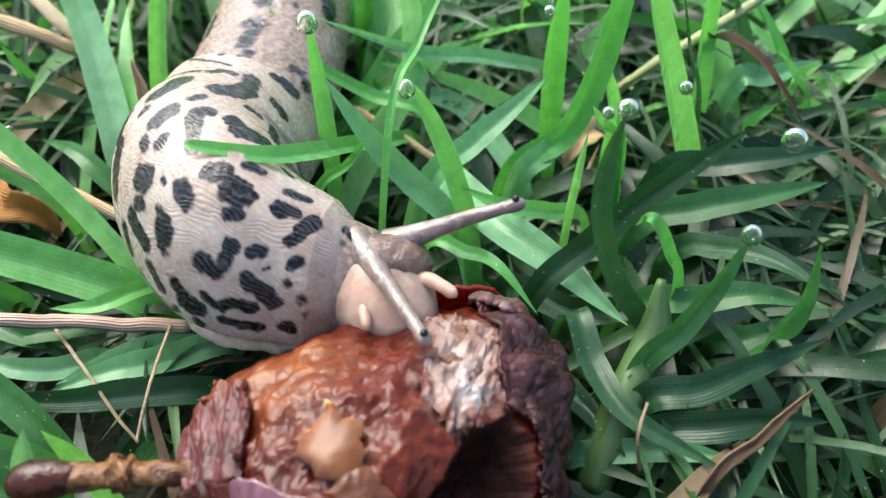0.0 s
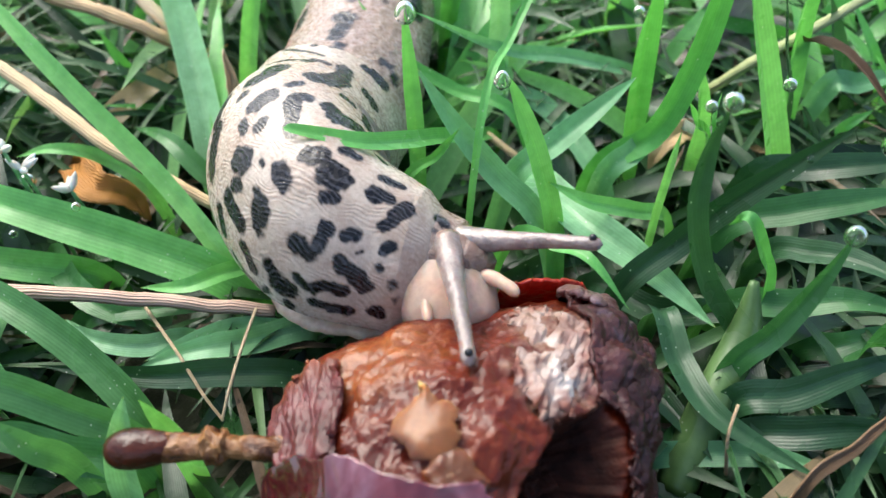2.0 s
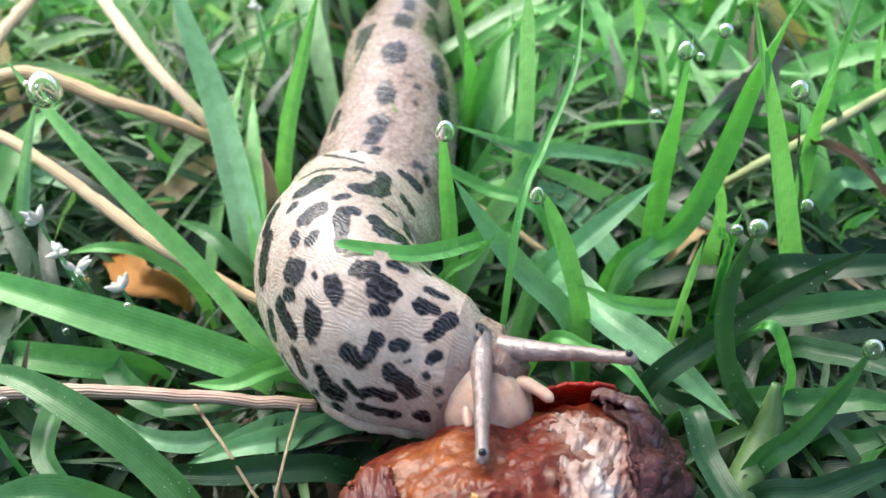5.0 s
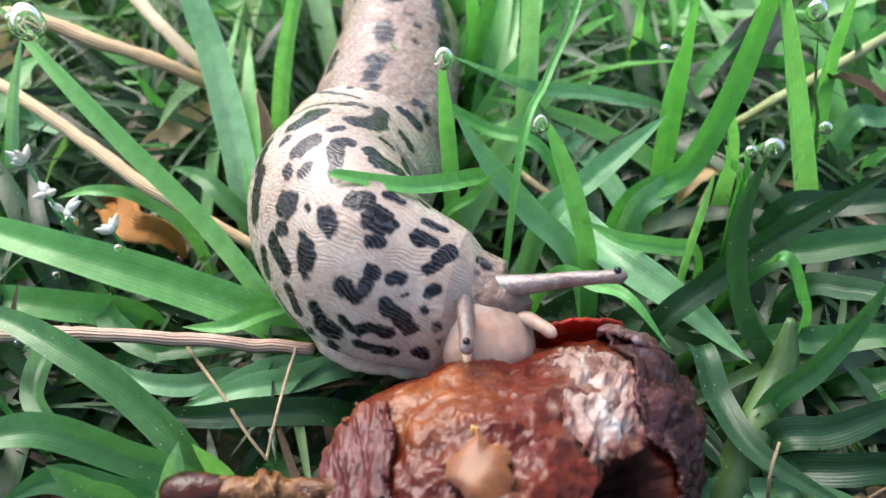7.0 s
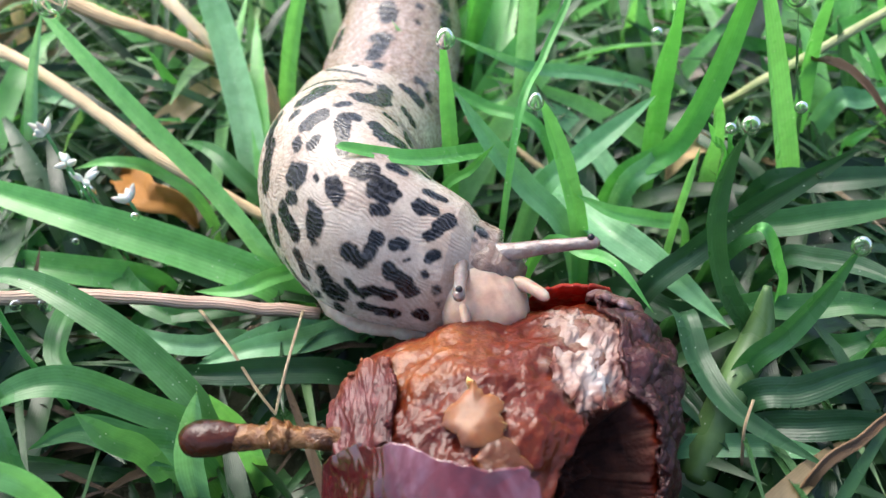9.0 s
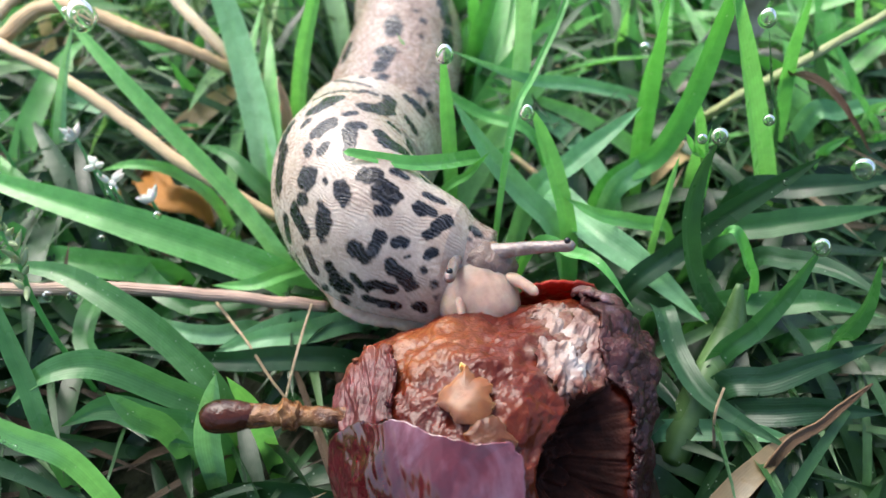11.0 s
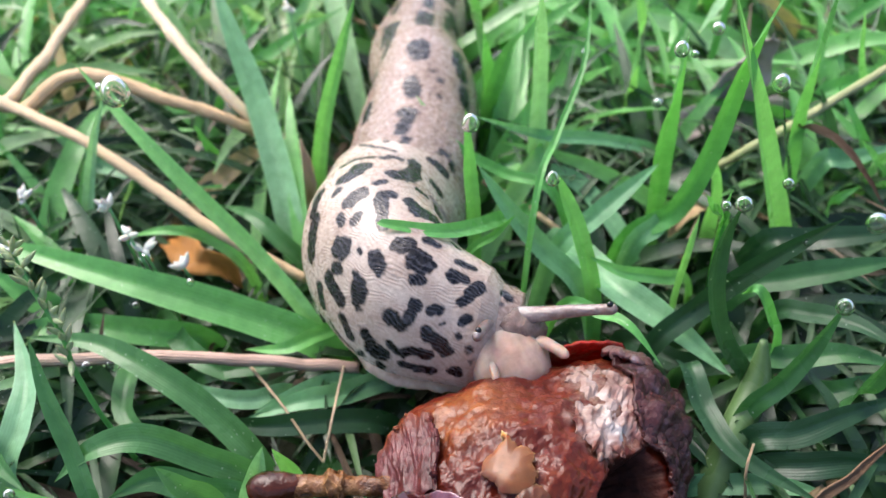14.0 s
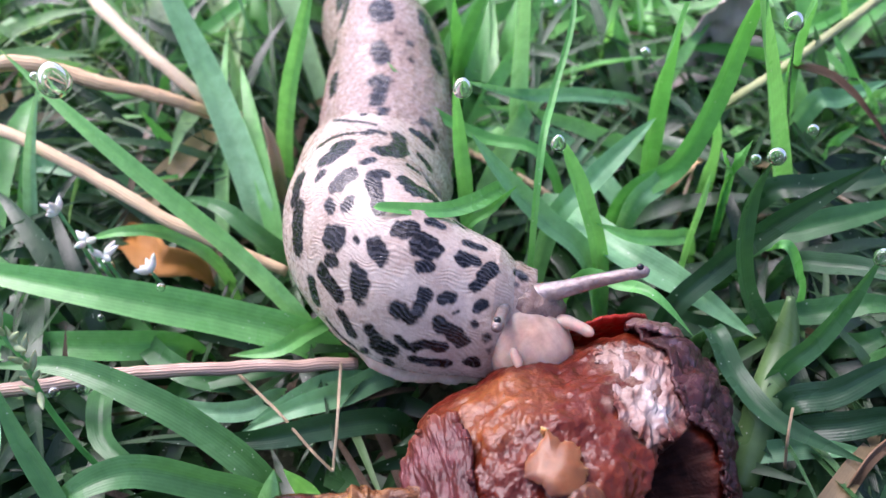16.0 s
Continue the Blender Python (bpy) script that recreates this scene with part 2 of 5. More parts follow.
EYE_BLACK = Mat("eye_black", 0.15).color((0.01, 0.01, 0.012)).m
FLESH = wet("rotten_flesh", ((0.28, (0.080, 0.009, 0.005)), (0.48, (0.126, 0.018, 0.008)), (0.66, (0.155, 0.032, 0.013)), (0.8, (0.193, 0.059, 0.025))), 420, 0.3, 0.5, 0.00006, 0.35, 1500, (75, (0.672, 0.554, 0.554), (0.966, 0.924, 0.840)), True)
# Purple skin; its pale lilac mottling paints in reflections of the sky.
SKIN_PURPLE = wet("fruit_skin_purple", ((0.3, (0.069, 0.005, 0.009)), (0.5, (0.131, 0.020, 0.026)), (0.68, (0.275, 0.139, 0.168))), 90, 0.07, 0.15, 0.00002, 3.3, 500, (45, (0.413, 0.267, 0.366), (0.930, 0.859, 0.952)))
SKIN_BROWN = wet("fruit_skin_brown", ((0.32, (0.057, 0.011, 0.011)), (0.5, (0.114, 0.031, 0.027)), (0.68, (0.191, 0.070, 0.069))), 260, 0.34, 0.3, 0.00012, 0.0, 1100, (140, (0.572, 0.335, 0.362), (0.801, 0.556, 0.612)), second_tone=((0.3, (0.107, 0.017, 0.007)), (0.7, (0.207, 0.053, 0.029))), spec=0.35)
SKIN_BLOOM = wet("fruit_skin_bloom", ((0.3, (0.040, 0.007, 0.006)), (0.47, (0.076, 0.023, 0.020)), (0.58, (0.094, 0.039, 0.039)), (0.74, (0.166, 0.122, 0.148))), 330, 0.36, 0.2, 0.00022, 0.0, 1000, (60, (0.432, 0.357, 0.374), (0.900, 0.857, 0.975)), spec=0.4)
SKIN_LILAC = wet("fruit_skin_lilac", ((0.3, (0.128, 0.040, 0.028)), (0.5, (0.178, 0.092, 0.092)), (0.7, (0.272, 0.200, 0.224))), 300, 0.36, 0.3, 0.00018, 0.3, 1000)
SKIN_RED = wet("fruit_skin_red", ((0.3, (0.20, 0.009, 0.005)), (0.7, (0.38, 0.02, 0.010))), 200, 0.3, 0.3, 0.00005, 0.2)
FLAP = wet("torn_orange_pulp", ((0.3, (0.177, 0.058, 0.014)), (0.7, (0.251, 0.101, 0.031))), 160, 0.4, 0.8, 0.00004, 0.1, 700, second_tone=((0.3, (0.079, 0.020, 0.007)), (0.7, (0.135, 0.043, 0.016))))
MOULD = wet("mould_white", ((0.30, (0.210, 0.107, 0.082)), (0.42, (0.367, 0.303, 0.263)), (0.54, (0.524, 0.489, 0.456))), 230, 0.55, 0.1, 0.00012, 0.0, 700, (170, (0.693, 0.531, 0.493), (1.154, 1.148, 1.162)), second_tone=((0.36, (0.074, 0.017, 0.014)), (0.5, (0.200, 0.085, 0.070)), (0.64, (0.378, 0.267, 0.231))), rim=((0.35, (0.109, 0.022, 0.014)), (0.65, (0.238, 0.085, 0.054))))
BARK = wet("fruit_stem_bark", ((0.32, (0.038, 0.012, 0.005)), (0.48, (0.170, 0.064, 0.019)), (0.68, (0.340, 0.170, 0.060))), 420, 0.26, 0.0, 0.0003, 0.8, 1200)
BARK_DARK = wet("fruit_stem_tip", ((0.3, (0.020, 0.005, 0.003)), (0.7, (0.095, 0.022, 0.009))), 320, 0.13, 0.0, 0.00012, 0.2, 900, spec=0.35)
SEED = wet("seed_head", ((0.3, (0.22, 0.34, 0.13)), (0.7, (0.45, 0.54, 0.30))), 400, 0.5, 0.1, 0.0001, 0.0)

PETAL = wet("white_petal", ((0.3, (0.589, 0.646, 0.522)), (0.7, (0.779, 0.798, 0.741))), 400, 0.4, 0.2, 0.0001, 0.0)
WATER = Mat("water", 0.0, IOR=1.333, Transmission_Weight=1.0).color((1, 1, 1)).m


# ---- mesh helpers ----
def mesh_ob(name, verts, faces, material, uvs=None, smooth=True, attrs=None):
    me = bpy.data.meshes.new(name)
    me.from_pydata([tuple(v) for v in verts], [], faces)
    if uvs is not None:
        lay = me.uv_layers.new(name="UVMap")
        idx = np.empty(len(me.loops), dtype=np.int32)
        me.loops.foreach_get("vertex_index", idx)
        lay.data.foreach_set("uv", np.asarray(uvs, dtype=np.float32)[idx].ravel())
    for key, vals in (attrs or {}).items():
        at = me.attributes.new(key, "FLOAT", "POINT")
        at.data.foreach_set("value", np.asarray(vals, dtype=np.float32))
    if smooth:
        me.polygons.foreach_set("use_smooth", [True] * len(me.polygons))
    me.materials.append(material)
    return new(name, me)


def child(ob, parent, label=""):
    ob.parent = parent
    ob.matrix_parent_inverse = parent.matrix_world.inverted() if not parent.parent else (parent.parent.matrix_world @ parent.matrix_basis).inverted()
    return tagged(ob, label)


def empty(name, at):
    ob = new(name)
    ob.location = at
    ob.empty_display_size = 0.005
    bpy.context.view_layer.update()
    return ob


def spline(ctrl, n):
    """Catmull-Rom through the rows of ctrl, n samples."""
    c = np.asarray(ctrl, dtype=float)
    c = np.vstack([2 * c[0] - c[1], c, 2 * c[-1] - c[-2]])
    out = []
    for u in np.linspace(0, len(c) - 3 - 1e-9, n):
        i, f = int(u), u - int(u)
        p0, p1, p2, p3 = c[i:i + 4]
        out.append(0.5 * (2 * p1 + (p2 - p0) * f + (2 * p0 - 5 * p1 + 4 * p2 - p3) * f * f + (3 * p1 - p0 - 3 * p2 + p3) * f ** 3))
    return np.array(out)


def grid_faces(rows, cols, wrap=False, base=0):
    f = []
    for i in range(rows - 1):
        for j in range(cols if wrap else cols - 1):
            k = (j + 1) % cols
            f.append((base + i * cols + j, base + i * cols + k, base + (i + 1) * cols + k, base + (i + 1) * cols + j))
    return f


def unit(v):
    v = np.asarray(v, dtype=float)
    return v / max(np.linalg.norm(v), 1e-12)


def fbm(p, scale, octaves=3, seed=0.0):
    return noise.fractal(Vector(np.asarray(p) * scale + seed), 0.9, 2.0, octaves)


def tube(ctrl, n=24, around=12, cap=True):
    """A round rod through rows (x, y, z, radius): verts, faces, uvs."""
    s = spline(ctrl, n)
    verts, uvs = [], []
    up = np.array((0.0, 0.0, 1.0))
    for i, row in enumerate(s):
        d = unit(s[min(i + 1, n - 1)][:3] - s[max(i - 1, 0)][:3])
        side = np.cross(d, up)
        side = unit(side) if np.linalg.norm(side) > 0.05 else np.array((1.0, 0, 0))
        top = np.cross(side, d)
        for j in range(around):
            a = 2 * math.pi * j / around
            verts.append(row[:3] + max(row[3], 1e-5) * (math.cos(a) * side + math.sin(a) * top))
            uvs.append((j / around, i / n))
    faces = grid_faces(n, around, True)
    if cap:
        faces += [tuple(range(around))[::-1], tuple((n - 1) * around + j for j in range(around))]
    return verts, faces, uvs


# ---- ground ----
def ground():
    xs = np.concatenate([-np.geomspace(60, 0.3, 24), np.linspace(-0.29, 0.29, 60), np.geomspace(0.3, 60, 24)])
    verts, faces = [], grid_faces(len(xs), len(xs))
    for y in xs:
        for x in xs:
            h = 0.004 * fbm((x, y, 0), 25) if max(abs(x), abs(y)) < 0.5 else 0
            verts.append((x, y + 0.1, -0.009 + h))
    ob = mesh_ob("ground", verts, faces, SOIL)
    tagged(ob, "dark damp soil under the lawn", "ground", kind="structure")


ground()


# ---- slug ----
SLUG_AT = (-0.029, 0.1, 0.004)
slug = empty("slug", SLUG_AT)
tagged(slug, "large pale slug with black leopard spots feeding on fruit", "slug")
# spine: x, y, z of the middle, half width, half height (millimetres)
SPINE = spline([
    (-27, 285, 5, 1.2, 1.2), (-28, 250, 7, 5.5, 5), (-29, 210, 10, 7.2, 7), (-29, 175, 12.3, 9.2, 9.4), (-30.3, 150.9, 14.6, 9.5, 10.5), (-26.4, 131.6, 17, 10.2, 11.5), (-26.6, 115.1, 15.9, 11, 10.7),
    (-27.2, 104.6, 14.8, 11.2, 11), (-29.1, 92.6, 14.6, 10.7, 12.1), (-29.2, 80.8, 16.4, 10.2, 13.5), (-23.4, 70.5, 15.8, 9, 13.3), (-15.7, 67.2, 14.9, 7.6, 10.2), (-8.4, 65.8, 13.9, 6.5, 7.8)], 300) / 1000
SPOTS = []


def mark(width, *path):
    """A dark mark on the skin: half its width and the line that it follows, in millimetres."""
    SPOTS.append((width / 1000, [np.array(p) / 1000 for p in path]))


mark(1.46, (-37.4, 82.3, 26.9), (-37.9, 79.9, 26.0))
mark(1.58, (-37.2, 77.1, 25.8), (-37.5, 75.5, 24.3), (-37.5, 74.0, 22.7))
mark(0.84, (-34.6, 88.6, 28.0), (-33.2, 89.6, 28.3), (-30.4, 89.3, 29.0))
mark(1.61, (-33.1, 82.3, 30.2), (-31.8, 83.2, 30.5), (-31.2, 85.2, 30.2))
mark(0.71, (-34.2, 79.2, 29.5), (-33.9, 79.7, 29.8))
mark(0.48, (-32.2, 75.7, 29.9), (-31.4, 76.0, 30.4))
mark(1.34, (-31.4, 76.4, 30.5), (-30.2, 77.2, 31.0))
mark(0.72, (-32.7, 74.2, 29.2), (-32.4, 73.3, 29.0))
mark(0.78, (-30.6, 72.5, 29.8), (-30.0, 73.0, 30.2))
mark(0.66, (-28.2, 79.5, 31.2), (-27.4, 80.1, 31.1))
mark(0.84, (-28.6, 89.1, 29.1), (-27.6, 90.7, 28.4), (-26.3, 90.4, 28.1))
mark(1.46, (-26.0, 82.9, 30.2), (-24.5, 84.4, 29.1), (-23.7, 87.0, 27.8))
mark(1.17, (-23.7, 87.5, 27.6), (-24.1, 91.0, 27.0))
mark(0.99, (-27.1, 76.6, 31.2), (-25.9, 77.2, 31.0))
mark(1.03, (-27.0, 75.7, 31.2), (-26.8, 73.4, 31.0))
mark(0.85, (-26.8, 73.4, 31.0), (-26.2, 70.6, 30.5))
mark(0.64, (-22.7, 81.8, 28.5), (-21.6, 81.8, 27.4))
mark(1.02, (-21.0, 88.5, 24.8), (-20.2, 88.0, 23.6))
mark(1.26, (-23.1, 76.3, 30.2), (-22.0, 75.7, 29.7))
mark(1.67, (-21.9, 75.0, 29.8), (-20.0, 75.3, 28.3))
mark(0.96, (-20.0, 81.5, 25.4), (-19.5, 78.8, 26.1))
mark(0.66, (-20.5, 69.3, 29.4), (-19.1, 69.3, 28.6))
mark(1.72, (-32.3, 70.2, 27.2), (-32.0, 69.9, 27.3))
mark(0.95, (-32.9, 68.6, 24.9), (-32.5, 68.2, 25.0))
mark(1.27, (-34.0, 68.6, 22.8), (-33.0, 67.1, 22.2), (-32.1, 65.9, 21.6))
mark(1.09, (-35.8, 69.8, 20.2), (-35.6, 68.9, 18.0))
mark(0.64, (-29.8, 66.2, 25.8), (-29.4, 65.4, 25.3))
mark(1.40, (-29.2, 64.9, 24.8), (-28.7, 64.6, 22.0))
mark(0.41, (-29.3, 68.4, 28.2), (-29.1, 68.0, 28.1))
mark(1.17, (-27.0, 66.7, 28.3), (-26.4, 65.6, 27.7))
mark(0.38, (-26.3, 65.1, 27.3), (-26.3, 65.1, 27.3))
mark(1.25, (-23.8, 67.9, 29.7), (-22.9, 67.8, 29.6))
mark(1.48, (-21.6, 66.2, 28.7), (-20.6, 65.8, 28.3))
mark(0.71, (-21.9, 64.0, 27.2), (-20.9, 64.0, 27.0))
mark(0.47, (-25.0, 64.7, 25.6), (-28.9, 86.6, 6.2))
mark(1.06, (-29.4, 81.9, 6.6), (-28.7, 79.2, 6.7))
mark(1.05, (-24.9, 61.5, 22.9), (-23.6, 60.8, 22.2), (-22.8, 61.8, 21.7))
mark(0.74, (-22.6, 60.9, 22.8), (-22.0, 61.4, 23.8))
mark(0.90, (-21.8, 61.7, 24.5), (-21.5, 61.8, 24.6))
mark(0.94, (-32.1, 65.1, 19.1), (-31.4, 64.2, 18.1), (-31.0, 63.7, 17.1))
mark(0.47, (-34.2, 67.1, 16.0), (-32.8, 65.6, 14.8), (-30.9, 63.7, 14.3))
mark(1.01, (-28.2, 61.9, 19.0), (-27.7, 61.4, 18.1))
mark(1.33, (-27.8, 62.7, 16.1), (-26.3, 60.6, 17.2))
mark(0.63, (-25.1, 60.3, 19.0), (-23.8, 59.8, 18.1))
mark(0.72, (-23.4, 59.6, 18.1), (-22.0, 59.5, 19.0))
mark(0.80, (-21.5, 59.4, 18.7), (-19.9, 59.2, 18.4))
mark(0.67, (-23.5, 59.5, 16.2), (-21.9, 59.2, 16.1))
mark(0.76, (-21.6, 59.1, 15.9), (-19.7, 58.9, 15.9))
mark(0.76, (-26.6, 60.7, 14.7), (-26.1, 62.8, 11.6))
mark(0.62, (-30.3, 65.3, 12.7), (-29.2, 62.2, 15.3))
mark(0.93, (-20.0, 60.2, 21.6), (-19.1, 59.7, 20.5))
mark(1.04, (-18.8, 59.7, 20.3), (-17.6, 59.4, 19.4))
mark(0.46, (-16.4, 61.1, 20.8), (-16.0, 60.0, 21.1))
mark(0.68, (-14.8, 59.8, 19.5), (-14.7, 59.7, 19.0))
mark(0.60, (-14.5, 59.4, 17.8), (-14.3, 59.4, 17.0))
mark(0.84, (-16.7, 58.6, 16.2), (-16.1, 58.7, 16.1))
mark(1.07, (-17.5, 66.2, 26.0), (-16.6, 65.4, 26.5))
mark(0.68, (-16.1, 65.4, 26.3), (-15.3, 65.5, 26.0))
mark(0.74, (-15.8, 62.7, 24.6), (-14.6, 63.4, 24.7))
mark(0.91, (-14.5, 63.9, 25.0), (-13.5, 65.2, 24.8))
mark(0.72, (-19.5, 61.5, 24.1), (-18.7, 61.7, 24.2), (-17.9, 62.3, 23.0))
mark(0.73, (-15.4, 61.1, 22.8), (-15.0, 61.4, 22.9))
mark(0.56, (-16.3, 67.8, 27.0), (-14.3, 67.8, 26.0))
mark(0.36, (-13.1, 66.4, 24.9), (-12.1, 67.0, 23.9))
mark(0.89, (-10.1, 66.3, 22.8), (-9.8, 66.0, 22.6))
mark(0.31, (-10.5, 64.7, 22.7), (-11.5, 64.3, 22.1), (-12.4, 63.1, 22.3))
mark(0.30, (-12.5, 62.6, 22.0), (-12.8, 61.9, 21.5))
mark(0.45, (-17.3, 72.0, 26.8), (-16.4, 71.0, 26.5))
mark(0.18, (-18.4, 60.7, 22.5), (-17.8, 60.8, 22.7))
mark(0.43, (-20.9, 59.4, 12.5), (-18.1, 59.2, 12.4))
mark(0.35, (-33.5, 97.2, 26.2), (-30.8, 94.8, 27.5), (-27.3, 93.2, 27.7))
mark(0.56, (-29.1, 96.7, 27.4), (-28.1, 97.6, 27.3))
mark(0.92, (-26.9, 97.2, 27.2), (-26.5, 99.8, 25.8))
mark(1.26, (-27.4, 102.0, 25.8), (-27.1, 104.4, 25.8))
mark(1.23, (-26.9, 105.9, 25.8), (-26.2, 108.1, 25.9))
mark(1.09, (-28.1, 107.9, 25.8), (-27.5, 108.7, 26.0))
mark(1.57, (-27.2, 117.3, 26.9), (-26.5, 114.1, 26.5))
mark(1.96, (-26.6, 129.5, 28.5), (-26.5, 125.4, 28.2))
mark(1.84, (-27.3, 152.7, 24.3), (-26.8, 142.3, 26.8))
mark(1.18, (-34.8, 115.0, 23.1), (-34.8, 110.7, 22.8))
mark(1.26, (-35.2, 127.4, 22.6), (-35.4, 123.7, 22.3))
mark(0.88, (-34.2, 130.5, 24.3), (-33.4, 133.4, 25.5), (-32.9, 138.6, 25.9), (-32.9, 145.3, 25.5))
mark(1.50, (-22.8, 162.9, 20.0), (-22.4, 162.4, 19.5))
mark(2.24, (-21.8, 159.2, 18.4), (-20.8, 159.4, 15.2))
mark(1.47, (-19.4, 131.1, 25.5), (-19.1, 126.6, 25.4))
mark(1.59, (-18.7, 126.3, 24.9), (-18.3, 124.0, 24.3))
mark(1.53, (-17.7, 120.7, 23.1), (-17.4, 117.3, 22.2))
mark(0.74, (-22.0, 94.5, 25.2), (-21.6, 94.4, 24.9))
mark(0.90, (-20.5, 100.3, 23.1), (-19.8, 100.4, 22.5))
mark(1.05, (-20.9, 94.6, 24.3), (-19.8, 94.3, 23.1))
mark(0.77, (-19.3, 99.3, 21.7), (-18.8, 98.5, 20.9))
mark(0.55, (-22.2, 119.2, 26.4), (-21.7, 118.8, 26.2))
mark(0.48, (-22.1, 114.7, 25.7), (-21.8, 114.5, 25.5))
mark(0.39, (-23.8, 121.2, 27.3), (-23.4, 120.8, 27.2))
mark(1.3, (-27.4, 158.5, 23.7), (-27.4, 164.5, 23.2))
mark(1.2, (-34.3, 155.0, 22.6), (-34.3, 164.0, 21.6))
mark(1.6, (-34.0, 138.0, 24.0), (-34.0, 146.0, 23.6))
mark(1.9, (-21.7, 151.0, 22.0), (-21.8, 159.0, 21.4))
mark(2.0, (-23.4, 169.0, 20.6), (-23.4, 176.0, 20.0))


def spot_mask(verts, rough):
    """How dark the skin is at each place: the marks, with uneven outlines."""
    pts = np.array(verts)
    wob = np.array([fbm(p, 850, 3) for p in pts])
    mask = np.zeros(len(pts))
    for width, path in SPOTS:
        mid = sum(path) / len(path)
        reach = max(np.linalg.norm(p - mid) for p in path) + width + 0.002
        near = np.where(np.linalg.norm(pts - mid, axis=1) < reach)[0]
        if not len(near):
            continue
        q, away = pts[near], np.full(len(near), 1.0)
        for a, b in zip(path[:-1], path[1:]):
            ab = b - a
            k = np.clip((q - a) @ ab / max(ab @ ab, 1e-12), 0, 1)
            away = np.minimum(away, np.linalg.norm(q - a - k[:, None] * ab, axis=1))
        ragged = rough * min(width, 0.0009) * wob[near]
        mask[near] = np.maximum(mask[near], np.clip((width * 1.04 + ragged - away) / 0.00026 + 0.5, 0, 1))
    return mask


def slug_loft(i0, i1, n, around, a0, a1, grow, flat=0.62):
    """A length of the slug's hide between spine samples i0 and i1; angles a0..a1 from the top; grow(u, a) adds thickness."""
    verts, uvs = [], []
    for k in range(n):
        u = k / (n - 1)
        s = i0 + (i1 - i0) * u
        i = min(int(s), len(SPINE) - 2)
        row = SPINE[i] + (SPINE[i + 1] - SPINE[i]) * (s - i)
        d = SPINE[min(i + 2, len(SPINE) - 1)][:3] - SPINE[max(i - 2, 0)][:3]
        d[2] *= 0.5
        d = unit(d)
        side = unit(np.cross(d, (0, 0, 1)))
        top = np.cross(side, d)
        for j in range(around):
            a = a0 + (a1 - a0) * j / (around - 1)
            g = grow(u, a)
            c, sn = math.cos(a), math.sin(a)
            h = row[4] * (c if c > 0 else flat * c)
            verts.append(row[:3] + side * sn * (row[3] + g) + top * (h + g * c))
            uvs.append((a / math.pi, s / len(SPINE) * 3.4))
    return np.array(verts), uvs


def normals_of(v, n, around):
    g = v.reshape(n, around, 3)
    return np.cross(np.gradient(g, axis=0), np.gradient(g, axis=1)).reshape(-1, 3)


def slug_body():
    n, m = 270, 140
    v, uv = slug_loft(0, 299, n, m, -math.pi, math.pi, lambda u, a: 0.0)
    nor = normals_of(v, n, m)
    tint = [0.35 + 0.6 * max(0, fbm(p, 130)) for p in v]
    pale = [min(1.0, max(0.0, (i // m - 0.60 * n) / (0.08 * n))) * 0.9 * min(1.0, max(0.0, (0.95 * n - i // m) / (0.04 * n))) for i in range(n * m)]
    tint = [t if i // m < 0.92 * n else 0.5 for i, t in enumerate(tint)]
    v = [p + unit(q) * (-0.00025 if i // m < 0.8 * n else -0.00006) * abs(fbm(p * np.array((1, 0.35, 1)), 900, 2)) for i, (p, q) in enumerate(zip(v, nor))]
    faces = grid_faces(n, m) + [tuple(range(m))[::-1], tuple((n - 1) * m + j for j in range(m))]
    child(mesh_ob("tail_and_back", v, faces, TAIL, uv, attrs={"spot": spot_mask(v, 0.55), "tint": tint, "pale": pale}), slug, "tan wrinkled back with rows of dark spots")


def mantle():
    n, m = 300, 280

    def grow(u, a):
        edge = min(1.0, u / 0.022) ** 0.5 * min(1.0, (1 - u) / 0.10) ** 0.8 * min(1.0, (1.92 - abs(a)) / 0.12) ** 0.5
        return -0.0008 + 0.0020 * max(edge, 0)
    v, uv = slug_loft(MANTLE_A, MANTLE_B, n, m, -1.92, 1.92, grow)
    tint = [min(1, max(0, 0.25 + 0.75 * fbm(p, 110))) * 0.75 + 0.6 * max(0.0, (i // m) / n - 0.84) / 0.16 for i, p in enumerate(v)]
    child(mesh_ob("mantle", v, grid_faces(n, m), MANTLE, uv, attrs={"spot": spot_mask(v, 0.4), "tint": tint}), slug, "smooth cream mantle with black leopard spots")


MANTLE_A, MANTLE_B = 188, 293
slug_body()
mantle()


def foot():
    rows, n, m = [], 150, 16
    for k in range(n):
        i = int(30 + 250 * k / (n - 1))
        r = SPINE[i]
        d = unit(SPINE[min(i + 2, 299)][:3] - SPINE[i - 2][:3])
        side = unit(np.cross(d, (0, 0, 1)))
        w = r[3] * 0.88 + 0.0006 * fbm((k * 0.02, 0, 0), 12)
        for j in range(m):
            a = 2 * math.pi * j / m
            zz = r[2] - 0.62 * r[4] + 0.0010 + 0.0017 * math.sin(a)
            rows.append(np.array((*(r[:2] + side[:2] * math.cos(a) * w), zz + 0.0004 * fbm((k * 0.03, j, 0), 10))))
    faces = grid_faces(n, m, True) + [tuple(range(m))[::-1], tuple((n - 1) * m + j for j in range(m))]
    child(mesh_ob("foot", rows, faces, FOOT), slug, "pale translucent foot fringe")


foot()


